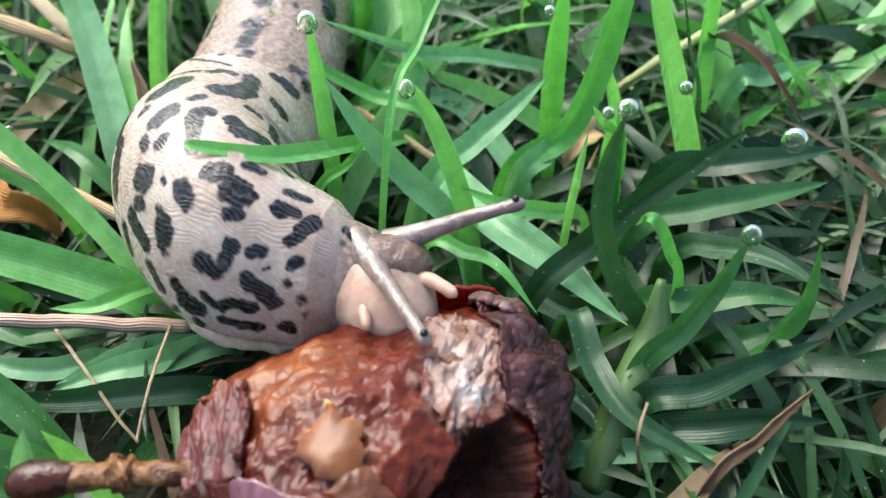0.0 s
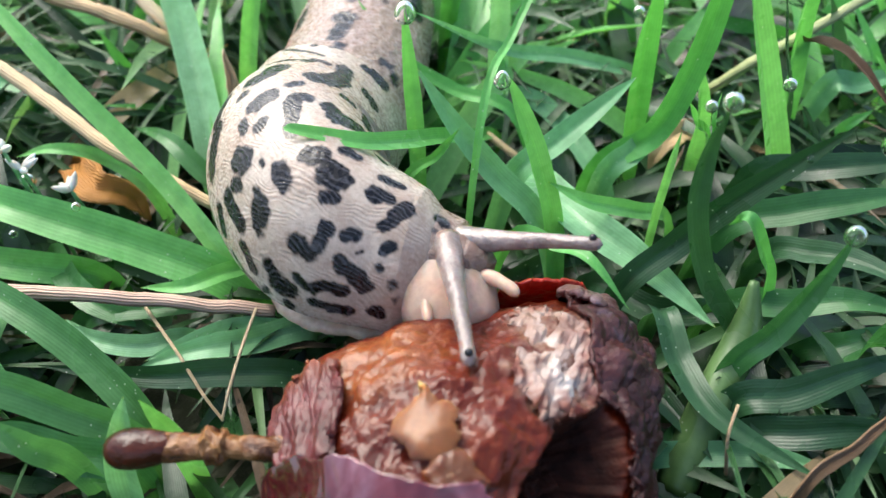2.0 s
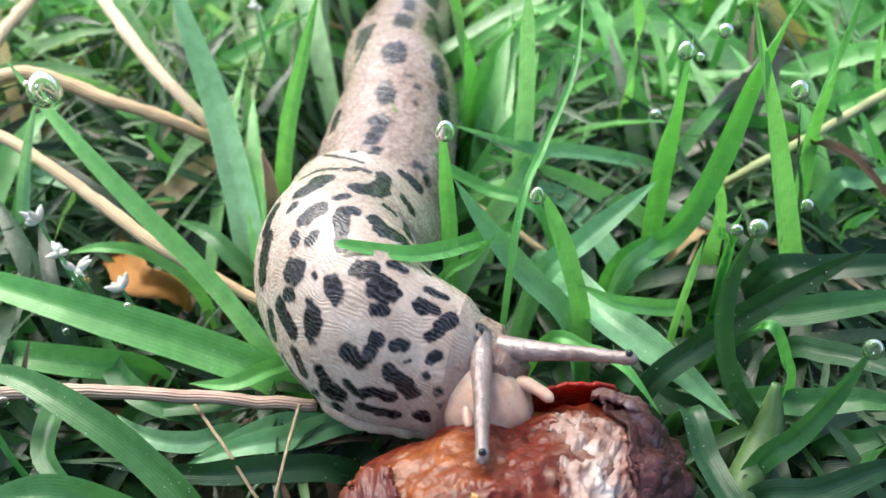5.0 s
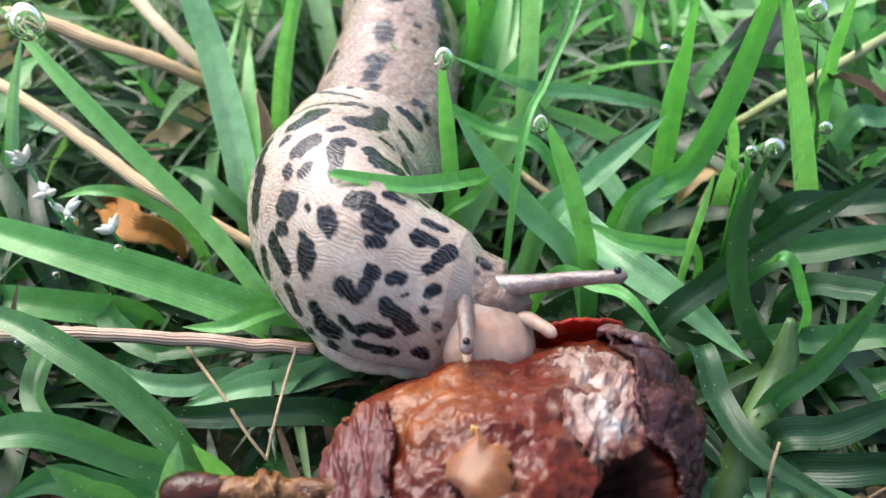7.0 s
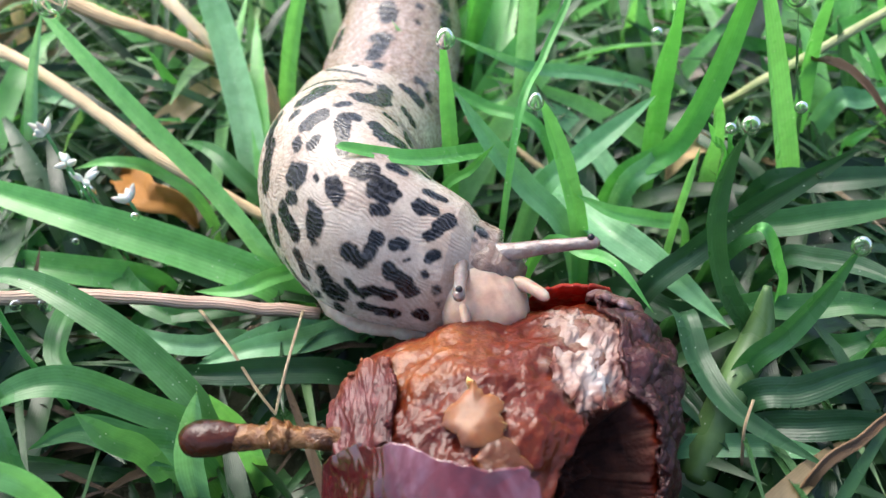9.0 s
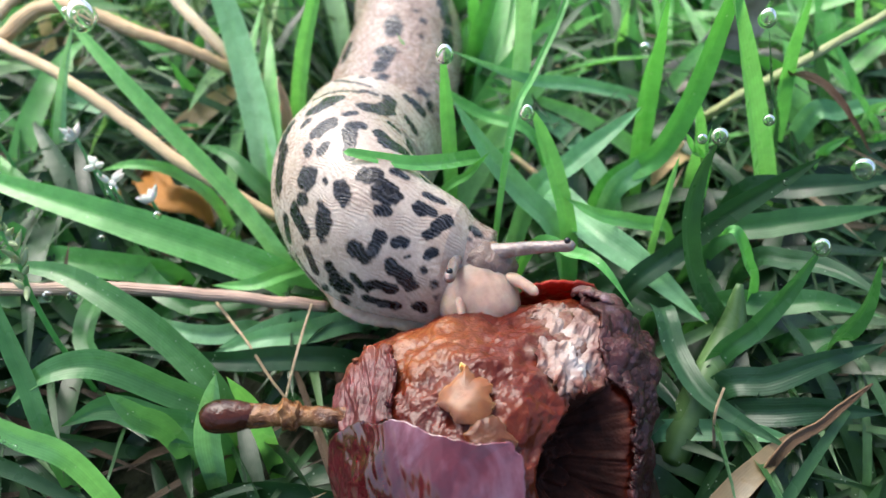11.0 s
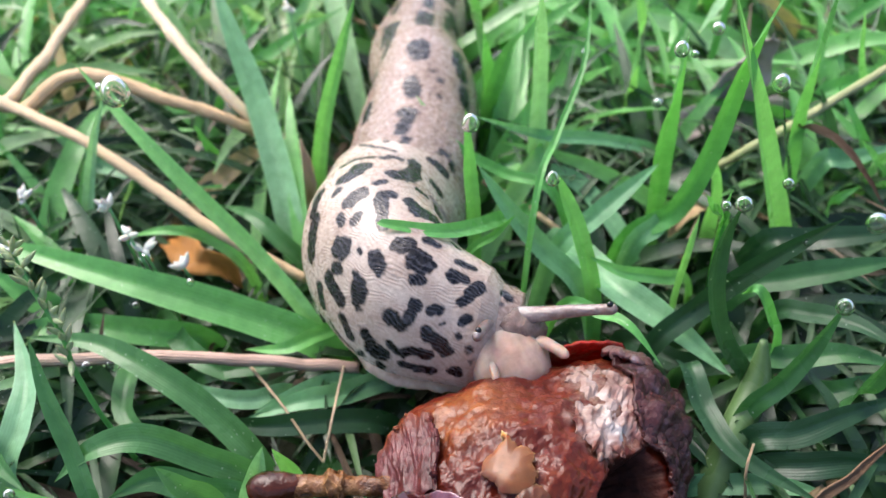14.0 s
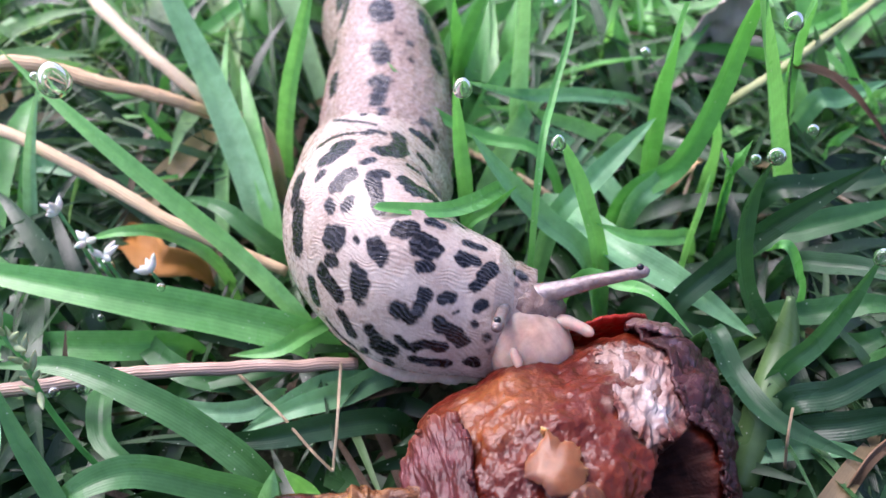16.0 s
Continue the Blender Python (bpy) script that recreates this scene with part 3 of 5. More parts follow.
def blob(name, rows, material, parent, label="", lump=0.0003, scale=300, n=40, around=36):
    v, f, uv = tube([np.array(r) / 1000 for r in rows], n, around)
    v = [p + unit((fbm(p, scale), fbm(p, scale, seed=3), fbm(p, scale, seed=7))) * lump * fbm(p, scale, seed=5) for p in v]
    shade = [float(min(1, max(0, (p[2] - 0.0198) / 0.0022 + 0.5 * fbm(p, 400)))) for p in v] if name == "head" else [0.0] * len(v)
    return child(mesh_ob(name, v, f, material, uv, attrs={"second_tone": shade}), parent, label)


# ---- head and feelers ----
head = blob("head", [(-15.4, 68, 13, 6.2), (-12.4, 65.2, 14.4, 6.1), (-10.0, 62.4, 15.2, 5.7), (-8.6, 60.0, 14.6, 5.1), (-7.8, 58.0, 13.4, 3.8), (-7.4, 57.0, 12.8, 1.0)],
            HEAD, slug, "pale translucent pinkish head", lump=0.0002, scale=300, n=50, around=48)


def under_feeler(rows):
    ob = blob("lower_feeler", rows, HEAD, slug, "", lump=0.0001, n=24, around=16)
    ob.parent = head
    ob.matrix_parent_inverse = Matrix()
    return ob


bpy.context.view_layer.update()
under_feeler([(-8, 62.5, 17.5, 1.15), (-5.2, 61.8, 18.7, 0.9), (-3.6, 60.8, 18.9, 0.72), (-2.4, 59.8, 18.8, 0.66), (-1.9, 59.4, 18.7, 0.25)])
under_feeler([(-11.5, 60.5, 18.0, 0.8), (-11.4, 57.8, 18.2, 0.6), (-11.1, 56.3, 17.9, 0.55), (-11.0, 55.7, 17.6, 0.2)])


def feeler(label, length):
    """A long eye stalk along its own x axis, with the eye at its tip."""
    k = length - 0.016
    rows = [(0, 0, 0, 2.2), (0.003 + k * 0.5, 0, 0, 1.75), (0.006 + k * 0.8, 0, 0.0001, 1.35), (0.010 + k, 0, 0.0002, 1.08), (0.0135 + k, 0, 0.0001, 0.92), (0.0148 + k, 0, 0, 0.97), (0.0156 + k, 0, 0, 0.8), (length, 0, 0, 0.25)]
    v, f, uv = tube([(x, y, z, 0.78 * r / 1000) for x, y, z, r in rows], 70, 26)
    v = [p + unit((0.1, p[1], p[2])) * 0.000025 * fbm(p, 1300, 2) for p in v]
    ob = mesh_ob("eye_stalk", v, f, TENTACLE, uv)
    ob.parent = slug
    tagged(ob, label)
    ball = [(0.00042 * math.sin(math.pi * i / 8) * math.cos(2 * math.pi * j / 12) + length - 0.0008, 0.00042 * math.sin(math.pi * i / 8) * math.sin(2 * math.pi * j / 12), 0.00042 * math.cos(math.pi * i / 8) + 0.00076) for i in range(9) for j in range(12)]
    eye = mesh_ob("eye", ball, grid_faces(9, 12, True), EYE_BLACK)
    eye.parent = ob
    tagged(eye, "tiny black eye at the stalk's tip")
    return ob


far_feeler = feeler("grey-brown granular eye stalk", 0.016)
near_feeler = feeler("grey-brown granular eye stalk, later drawn in", 0.0185)

neck = blob("neck", [(-14.6, 66.0, 17.0, 0.5), (-13.6, 65.4, 17.8, 2.0), (-12.0, 64.6, 18.4, 3.0), (-9.6, 64.2, 18.7, 3.4), (-7.2, 64.4, 18.4, 3.1), (-5.6, 64.6, 17.6, 1.9), (-5.0, 64.7, 17.0, 0.3)], NECK, slug, "dark wrinkled brown neck", lump=0.0003, scale=600)
neck.parent = head
neck.matrix_parent_inverse = Matrix()

# ---- fruit ----
FRUIT_C, FRUIT_R = np.array((-6.0, 45.0, 6.5)) / 1000, np.array((20.2, 16.2, 15.0)) / 1000
FRUIT_TURN = np.array(Matrix.Rotation(radians(35), 3, "Z"))
fruit = empty("rotten_fruit", (FRUIT_C[0], FRUIT_C[1], -0.006))
tagged(fruit, "half-eaten rotten plum with torn purple skin on the grass", "fruit")


SWELLS = [(unit((-0.62, 0.58, 0.55)), 0.14, 0.8), (unit((-0.93, 0.32, 0.22)), 0.14, 0.75), (unit((0.66, 0.66, 0.36)), 0.24, 0.85)]


def fruit_point(d, lift=0.0):
    r = 1 + 0.05 * fbm(d, 1.6, 2, 4.0) + lift
    for at, amount, wide in SWELLS:
        k = math.acos(max(-1, min(1, float(np.dot(d, at))))) / wide
        r += amount * max(0.0, 1 - k * k) ** 2 if k < 1 else 0.0
    return FRUIT_C + np.array((0.945, 1, 1)) * (FRUIT_TURN @ ((FRUIT_TURN.T @ d) * FRUIT_R * r))


# Places on the fruit are given on a map of it: radians from its top, to the right and away.
CAVE = [(0.812, 0.10), (0.651, -0.066), (0.507, -0.152), (0.505, -0.267), (0.415, -0.374), (0.36, -0.466), (0.341, -0.62), (0.42, -0.95), (0.9, -1.15), (1.3, -0.8), (1.14, -0.447), (1.03, -0.181), (0.90, -0.007)]
MOULD_EDGE = [(0.147, 0.798), (0.304, 0.754), (0.42, 0.67), (0.60, 0.64), (0.68, 0.43), (0.72, 0.234), (0.80, 0.118), (0.685, -0.029), (0.491, -0.148), (0.354, -0.123), (0.272, -0.024), (0.203, 0.169), (0.199, 0.383)]
LEFT_EDGE = [(-0.925, 0.379), (-0.814, 0.35), (-0.711, 0.30), (-0.665, 0.10), (-0.66, -0.138), (-0.652, -0.288), (-0.873, -0.28), (-1.10, -0.26), (-1.20, -0.015), (-1.20, 0.17), (-1.08, 0.30), (-0.97, 0.33)]
FRONT_EDGE = [(-1.20, -0.21), (-0.875, -0.215), (-0.691, -0.32), (-0.56, -0.325), (-0.46, -0.362), (-0.36, -0.44), (-0.199, -0.50), (-0.045, -0.545), (0.122, -0.53), (0.20, -0.60), (0.28, -0.85), (0.2, -1.4), (-0.5, -1.6), (-1.2, -1.2), (-1.45, -0.6)]
SIDE_EDGE = [(0.40, 0.98), (0.46, 0.74), (0.57, 0.45), (0.62, 0.22), (0.72, 0.09), (0.85, -0.03), (0.96, -0.17), (1.06, -0.45), (1.15, -0.8), (1.6, -0.8), (1.85, -0.2), (1.75, 0.6), (1.35, 1.2), (0.8, 1.4), (0.5, 1.3)]
FLAP_EDGE = [(-0.205, 0.0), (-0.150, -0.105), (-0.085, -0.115), (-0.025, -0.155), (-0.03, -0.23), (0.005, -0.302), (-0.018, -0.39), (-0.097, -0.43), (-0.197, -0.40), (-0.257, -0.33), (-0.365, -0.252), (-0.338, -0.166), (-0.300, -0.117), (-0.24, -0.095)]
STRIP_EDGE = [(-0.104, -0.377), (-0.024, -0.368), (0.08, -0.425), (0.164, -0.518), (0.161, -0.62), (0.059, -0.66), (-0.079, -0.60), (-0.151, -0.48)]


def on_map(u, v):
    g = math.hypot(u, v)
    s = math.sin(g) / max(g, 1e-9)
    return np.array((u * s, v * s, math.cos(g)))


def inside(pts, edge):
    """Signed distance on the map, positive inside the outline."""
    p, e = np.asarray(pts, dtype=float), np.asarray(edge, dtype=float)
    best, odd = np.full(len(p), 9.0), np.zeros(len(p), dtype=bool)
    for a, b in zip(e, np.roll(e, -1, axis=0)):
        ab = b - a
        k = np.clip(((p - a) @ ab) / (ab @ ab), 0, 1)
        best = np.minimum(best, np.linalg.norm(p - a - k[:, None] * ab, axis=1))
        cross = (a[1] > p[:, 1]) != (b[1] > p[:, 1])
        odd ^= cross & (p[:, 0] < a[0] + (p[:, 1] - a[1]) * ab[0] / (ab[1] if abs(ab[1]) > 1e-9 else 1e-9))
    return np.where(odd, best, -best)


def ease(x):
    x = np.clip(x, 0, 1)
    return x * x * (3 - 2 * x)


def flesh():
    n, m = 300, 420
    th, ph = np.meshgrid(np.linspace(0, math.pi, n), np.arange(m) * 2 * math.pi / m, indexing="ij")
    dirs = np.stack([np.cos(th), np.sin(th) * np.cos(ph), np.sin(th) * np.sin(ph)], axis=-1).reshape(-1, 3)
    tip, turn = np.arccos(np.clip(dirs[:, 2], -1, 1)), np.arctan2(dirs[:, 1], dirs[:, 0])
    flat = np.stack([tip * np.cos(turn), tip * np.sin(turn)], axis=1)
    wob = np.array([(0.035 * fbm(d, 9, 3, 11.0), 0.035 * fbm(d, 9, 3, 5.0)) for d in dirs])
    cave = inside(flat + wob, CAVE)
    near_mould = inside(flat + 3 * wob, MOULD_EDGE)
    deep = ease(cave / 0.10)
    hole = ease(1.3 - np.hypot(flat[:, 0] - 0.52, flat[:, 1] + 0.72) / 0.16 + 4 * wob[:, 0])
    # Where the hollow's rot and painted shade lie.
    core_shade = ease((cave + 0.015) / 0.05)
    bloom = ease((near_mould + 0.07) / 0.12) * (1 - core_shade)
    ripe = ease(1.15 - np.hypot(flat[:, 0] + 0.50, flat[:, 1] - 0.32) / 0.42 + 6 * wob[:, 0])
    verts = []
    for d, k, pit in zip(dirs, deep, hole):
        fine = 0.05 * fbm(d, 4.0, 3, 2.0) + 0.014 * fbm(d, 12, 3, 1.0) + 0.009 * abs(fbm(d, 46, 2, 6.0)) - 0.006 * abs(fbm(d, 24, 2, 9.0))
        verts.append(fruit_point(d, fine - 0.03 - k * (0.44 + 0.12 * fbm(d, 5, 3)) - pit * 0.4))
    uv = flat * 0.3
    child(mesh_ob("flesh", verts, grid_faces(n, m, True), FLESH, uv, attrs={"core_shade": core_shade, "bloom": bloom, "ripe": ripe}), fruit, "brown-red mushy wet flesh")


def patch(name, edge, centre, lift, material, label, crease=0.02, freq=8, stretch=(1, 1), ribs=0.0, rib_way=(26, 0), curl=0.0, dome=0.0, ragged=0.02, thick=0.0005, n=46, m=200, seed=0.0, attr=None, octaves=4):
    """A sheet that follows the fruit inside an outline on its map."""
    edge, centre = np.asarray(edge, dtype=float), np.asarray(centre, dtype=float)
    verts, uv, extra, rim = [], [], [], []
    for i in range(n):
        k = i / (n - 1)
        for j in range(m):
            w = j / m * len(edge)
            a, f = int(w), w - int(w)
            f = 0.6 * f + 0.4 * f * f * (3 - 2 * f)
            e = edge[a] * (1 - f) + edge[(a + 1) % len(edge)] * f
            e = e + ragged * k ** 4 * np.array((fbm((*e, seed), 14, 3, 1.0), fbm((*e, seed), 14, 3, 7.0)))
            u, v = centre + (e - centre) * k
            s = crease * fbm((u * stretch[0], v * stretch[1], seed), freq, octaves, 3.0) + 0.5 * crease * abs(fbm((u * stretch[0], v * stretch[1], seed), freq * 1.7, 2, 8.0))
            if ribs:
                s += ribs * math.sin(u * rib_way[0] + v * rib_way[1] + 1.5 * fbm((u, v, seed), 3, 2))
            verts.append(fruit_point(on_map(u, v), lift + s + curl * k ** 5 + dome * (1 - k ** 4)))
            uv.append((u, v))
            extra.append(attr(u, v) if attr else 0.0)
            rim.append(float(ease((k - 0.72) / 0.34 + 0.9 * fbm((u, v, seed), 12, 3, 2.0))))
    ob = child(mesh_ob(name, verts, grid_faces(n, m, True), material, uv, attrs={"second_tone": extra, "rim": rim}), fruit, label)
    mod = ob.modifiers.new("thickness", "SOLIDIFY")
    mod.thickness, mod.offset = thick, -1
    return ob


flesh()
patch("mould_patch", MOULD_EDGE, (0.45, 0.28), -0.002, MOULD, "crinkled white mould crust", crease=0.036, freq=8, octaves=2, stretch=(1.5, 0.9), curl=-0.03, ragged=0.06, thick=0.0003, n=80, m=260,
      attr=lambda u, v: float(ease((u - 0.46) / 0.2 + 0.8 * fbm((u, v, 0), 7, 3) + 0.2 * (v - 0.2))))
patch("side_skin", SIDE_EDGE, (1.12, 0.42), 0.008, SKIN_BLOOM, "wrinkled purple skin with a grey bloom", crease=0.05, freq=5, octaves=4, ribs=0.012, rib_way=(7, -16), ragged=0.03, curl=0.02, n=90, m=260)
patch("skin_fold", [(0.40, 0.95), (0.46, 0.78), (0.58, 0.66), (0.70, 0.70), (0.74, 0.9), (0.62, 1.1), (0.48, 1.15)], (0.57, 0.88), 0.05, SKIN_LILAC, "pale lilac puckered fold of skin", crease=0.04, freq=6, dome=0.03, ragged=0.03, n=40, m=120, seed=4.0)
patch("front_skin", FRONT_EDGE, (-0.55, -0.95), 0.045, SKIN_PURPLE, "glossy puckered purple skin", crease=0.022, freq=2.4, stretch=(1.3, 0.6), ribs=0.007, rib_way=(9, 3), curl=0.04, n=70, m=240, ragged=0.015)
patch("left_skin", LEFT_EDGE, (-0.90, 0.03), 0.045, SKIN_BROWN, "puckered mauve-brown skin folds round the stem", crease=0.022, freq=8, stretch=(2.2, 0.5), ribs=0.012, rib_way=(38, 8), n=70, m=240, ragged=0.03, attr=lambda u, v: float(ease((v - 0.18) / 0.15)))
patch("red_skin", [(0.05, 0.90), (0.2, 0.95), (0.36, 0.93), (0.5, 0.95), (0.62, 1.1), (0.55, 1.5), (0.3, 1.6), (0.0, 1.4)], (0.32, 1.2), 0.08, SKIN_RED, "bright red torn skin edge", crease=0.02, freq=5, curl=0.06, seed=3.0)
# The flap's lower left is coloured darker to paint in a shaded fold.
patch("torn_flap", FLAP_EDGE, (-0.18, -0.24), 0.0, FLAP, "translucent orange torn pulp", crease=0.010, freq=5, octaves=2, dome=0.036, curl=0.012, ragged=0.022, thick=0.0008, n=30, m=120, seed=5.0, attr=lambda u, v: float(ease((-v - 0.26) / 0.10 + (-u - 0.24) / 0.10)))
patch("torn_strip", STRIP_EDGE, (0.02, -0.50), 0.0, FLAP, "orange-brown torn strip of pulp", crease=0.014, freq=6, dome=0.032, ragged=0.02, thick=0.0008, n=26, m=100, seed=8.0, attr=lambda u, v: 0.8)

stem = blob("stem", [(-34.8, 41.8, 13.8, 1.5), (-31.5, 42.0, 14, 1.25), (-27.5, 42.3, 13.9, 1.15), (-22.5, 42.7, 13.2, 1.35), (-17.5, 43.2, 11, 1.5)], BARK, fruit, "brown woody fruit stalk", lump=0.0004, scale=500, n=50, around=18)
bpy.context.view_layer.update()


def stem_piece(name, rows, material, label, lump):
    ob = blob(name, rows, material, fruit, label, lump=lump, scale=500, n=30, around=18)
    ob.parent = stem
    ob.matrix_parent_inverse = Matrix()


stem_piece("stem_knob", [(-40.0, 41.2, 13.4, 0.4), (-39.6, 41.3, 13.5, 1.4), (-38, 41.5, 13.8, 1.95), (-36, 41.7, 13.9, 1.8), (-34, 41.9, 13.9, 1.4), (-33, 41.9, 13.9, 1.2)], BARK_DARK, "dark shiny swollen stalk end", 0.0002)
stem_piece("stem_collar", [(-30.5, 42.1, 14, 1.2), (-30.1, 42.1, 14.1, 1.75), (-29.5, 42.1, 14.1, 1.5), (-28.9, 42.2, 14, 1.8), (-28.5, 42.2, 14, 1.2)], BARK, "split ring of bark round the stalk", 0.0009)

# ---- turf ----
def blade_rows(p0, p1, p2, width, face, n, across, fold=0.25, twist=0.0, wide=0.35):
    """Verts and uvs of a grass blade through three points."""
    p0, p1, p2 = (np.asarray(p, dtype=float) for p in (p0, p1, p2))
    c = 2 * p1 - 0.5 * (p0 + p2)
    verts, uvs = [], []
    for i in range(n):
        t = i / (n - 1)
        p = (1 - t) ** 2 * p0 + 2 * t * (1 - t) * c + t * t * p2
        d = unit((1 - t) * (c - p0) + t * (p2 - c))
        side = unit(np.cross(d, face))
        nor = np.cross(side, d)
        tw = twist * t
        side, nor = side * math.cos(tw) + nor * math.sin(tw), nor * math.cos(tw) - side * math.sin(tw)
        w = width * (0.62 + 0.38 * min(1, t / wide)) * max(0.03, 1 - max(0, (t - wide) / (1 - wide)) ** 2.2)
        for j in range(across):
            x = 2 * j / (across - 1) - 1
            verts.append(p + side * x * w / 2 + nor * abs(x) * w / 2 * fold)
            uvs.append(((x + 1) / 2, t))
    return verts, uvs


TUFTS = {}
TUFT_LOOK = {GRASS.name: "wet lawn tuft of bright green blades", GRASS_PALE.name: "wet lawn tuft with pale grey-green blades", GRASS_SHADED.name: "wet lawn tuft of shade-darkened green blades", GRASS_MID.name: "wet lawn tuft of mid-green blades", TURF_BLADE.name: "wet lawn tuft of light green blades", LOW_BLADE.name: "flattened lawn tuft, green darkened for the shade low down"}


def tuft_at(p, material):
    """The tuft that a blade grows from."""
    key = (round(p[0] / 0.022), round(p[1] / 0.022))
    if key not in TUFTS:
        TUFTS[key] = tagged(empty("grass_tuft", (p[0], p[1], -0.009)), TUFT_LOOK[material.name], "grass tuft", "grass tufts round the slug")
    return TUFTS[key]


def turf(layer, count, seed, material, single, label, area=None):
    """A layer of lawn: flattened blades low down, coloured darker for shade, or longer upright ones above them."""
    rng = random.Random(seed)

    def clear(q):
        if q[2] > min(0.010 + 0.24 * max(0, q[1] - 0.085) + 0.10 * max(0, abs(q[0] + 0.01) - 0.05), 0.042):
            return False
        if layer == "high" and q[1] < 0.10 and q[0] > -0.045:
            return False
        if q[1] < 0.105 and -0.07 < q[0] < 0.02 and q[2] > 0.003:
            return False
        return not (abs(q[0] + 0.029) < 0.016 and q[1] > 0.085 and q[2] > 0.002)

    kept = []
    for _ in range(count):
        low = layer == "low"
        wide = rng.random() < 0.18
        x = rng.uniform(-0.7, 0.6) if wide else rng.uniform(-0.21, 0.15)
        y = rng.uniform(-0.15, 1.0) if wide else rng.uniform(0.0, 0.30)
        if area:
            x, y = rng.uniform(*area[:2]), rng.uniform(*area[2:])
        lean, way = (rng.uniform(0.9, 1.45) if low else rng.uniform(0.15, 1.2)), rng.uniform(0, 6.283)
        length, width = rng.uniform(0.02, 0.05) if low else rng.uniform(0.035, 0.09), rng.uniform(0.0020, 0.0040) if low else rng.uniform(0.0024, 0.0050)
        if layer == "fine":
            lean, length, width = rng.uniform(0.6, 1.4), rng.uniform(0.025, 0.055), rng.uniform(0.0007, 0.0017)
        bz, arch = rng.uniform(-0.009, -0.003), rng.uniform(0.03, 0.22)
        dx, dy, dz = length * math.sin(lean) * math.cos(way), length * math.sin(lean) * math.sin(way), length * math.cos(lean)
        mid = (x + dx / 2, y + dy / 2, bz + dz / 2 + length * arch * math.sin(lean))
        tip = (x + dx, y + dy, bz + dz)
        far = [(p + q) / 2 for p, q in zip(mid, tip)]
        if clear(mid) and clear(tip) and clear(far):
            kept.append((x, y, bz, *mid, *tip, rng.uniform(-0.7, 0.7), rng.uniform(-1, 0.1), 0.9, width, rng.uniform(-0.8, 0.8)))
    k = np.array(kept)
    p0, p1, p2, face, width, twist = k[:, 0:3], k[:, 3:6], k[:, 6:9], k[:, 9:12], k[:, 12:13], k[:, 13:14]
    c = 2 * p1 - 0.5 * (p0 + p2)
    length = lambda v: np.maximum(np.linalg.norm(v, axis=1, keepdims=True), 1e-9)
    rows = np.zeros((len(k), 7, 3, 3))
    for i in range(7):
        t = i / 6
        p, d = (1 - t) ** 2 * p0 + 2 * t * (1 - t) * c + t * t * p2, (1 - t) * (c - p0) + t * (p2 - c)
        d = d / length(d)
        side = np.cross(d, face)
        side = side / length(side)
        nor = np.cross(side, d)
        side, nor = side * np.cos(twist * t) + nor * np.sin(twist * t), nor * np.cos(twist * t) - side * np.sin(twist * t)
        w = width * (0.62 + 0.38 * min(1, t / 0.35)) * max(0.03, 1 - max(0, (t - 0.35) / 0.65) ** 2.2) / 2
        for j, x in enumerate((-1, 0, 1)):
            rows[:, i, j] = p + side * x * w + nor * abs(x) * w * 0.3
    uvs = np.tile(np.array([(j / 2, i / 6) for i in range(7) for j in range(3)]), (len(k), 1))
    one = np.array(grid_faces(7, 3))
    near = np.argsort(np.hypot(p0[:, 0] + 0.015, p0[:, 1] - 0.085))[:300 if single else 0]
    for b in near:
        blade = mesh_ob("blade", rows[b].reshape(-1, 3), one.tolist(), single, uvs[:21])
        child(blade, tuft_at(p0[b], single))
    rest = np.setdiff1d(np.arange(len(k)), near)
    verts, uvs, k = rows[rest].reshape(-1, 3).tolist(), uvs[:21 * len(rest)], k[rest]
    faces = (one[None] + 21 * np.arange(len(k))[:, None, None]).reshape(-1, 4).tolist()
    tagged(mesh_ob("fine_turf" if layer == "fine" else "pale_turf" if area else "turf" if layer == "high" else "low_turf", verts, faces, material, uvs), label, "grass", kind="stuff")


turf("high", 16000, 5, TURF, TURF_BLADE, "dense wet bright green lawn grass")
turf("low", 10000, 6, LOW_TURF, LOW_BLADE, "flattened lawn blades, green darkened for the shade low down")
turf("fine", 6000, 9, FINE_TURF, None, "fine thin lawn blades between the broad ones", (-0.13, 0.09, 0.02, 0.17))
turf("high", 2600, 7, PALE_TURF, None, "pale half-dry lawn blades among the straws", (-0.17, -0.045, 0.085, 0.26))


def thatch():
    rng = random.Random(8)
    verts, uvs, faces = [], [], []
    for _ in range(1500):
        x, y, way, length = rng.uniform(-0.25, 0.2), rng.uniform(-0.02, 0.4), rng.uniform(0, 6.283), rng.uniform(0.01, 0.05)
        d = np.array((math.cos(way), math.sin(way), 0)) * length / 2
        z = rng.uniform(-0.008, 0.001)
        p = np.array((x, y, z))
        v, u = blade_rows(p - d, p + (0, 0, rng.uniform(0, 0.003)), p + d, rng.uniform(0.0006, 0.0022), (0, 0.2, 1), 5, 3, 0.3)
        faces += grid_faces(5, 3, base=len(verts))
        verts += v
        uvs += u
    tagged(mesh_ob("thatch", verts, faces, THATCH, uvs), "matted dead brown grass litter", "dead grass", kind="stuff")


thatch()


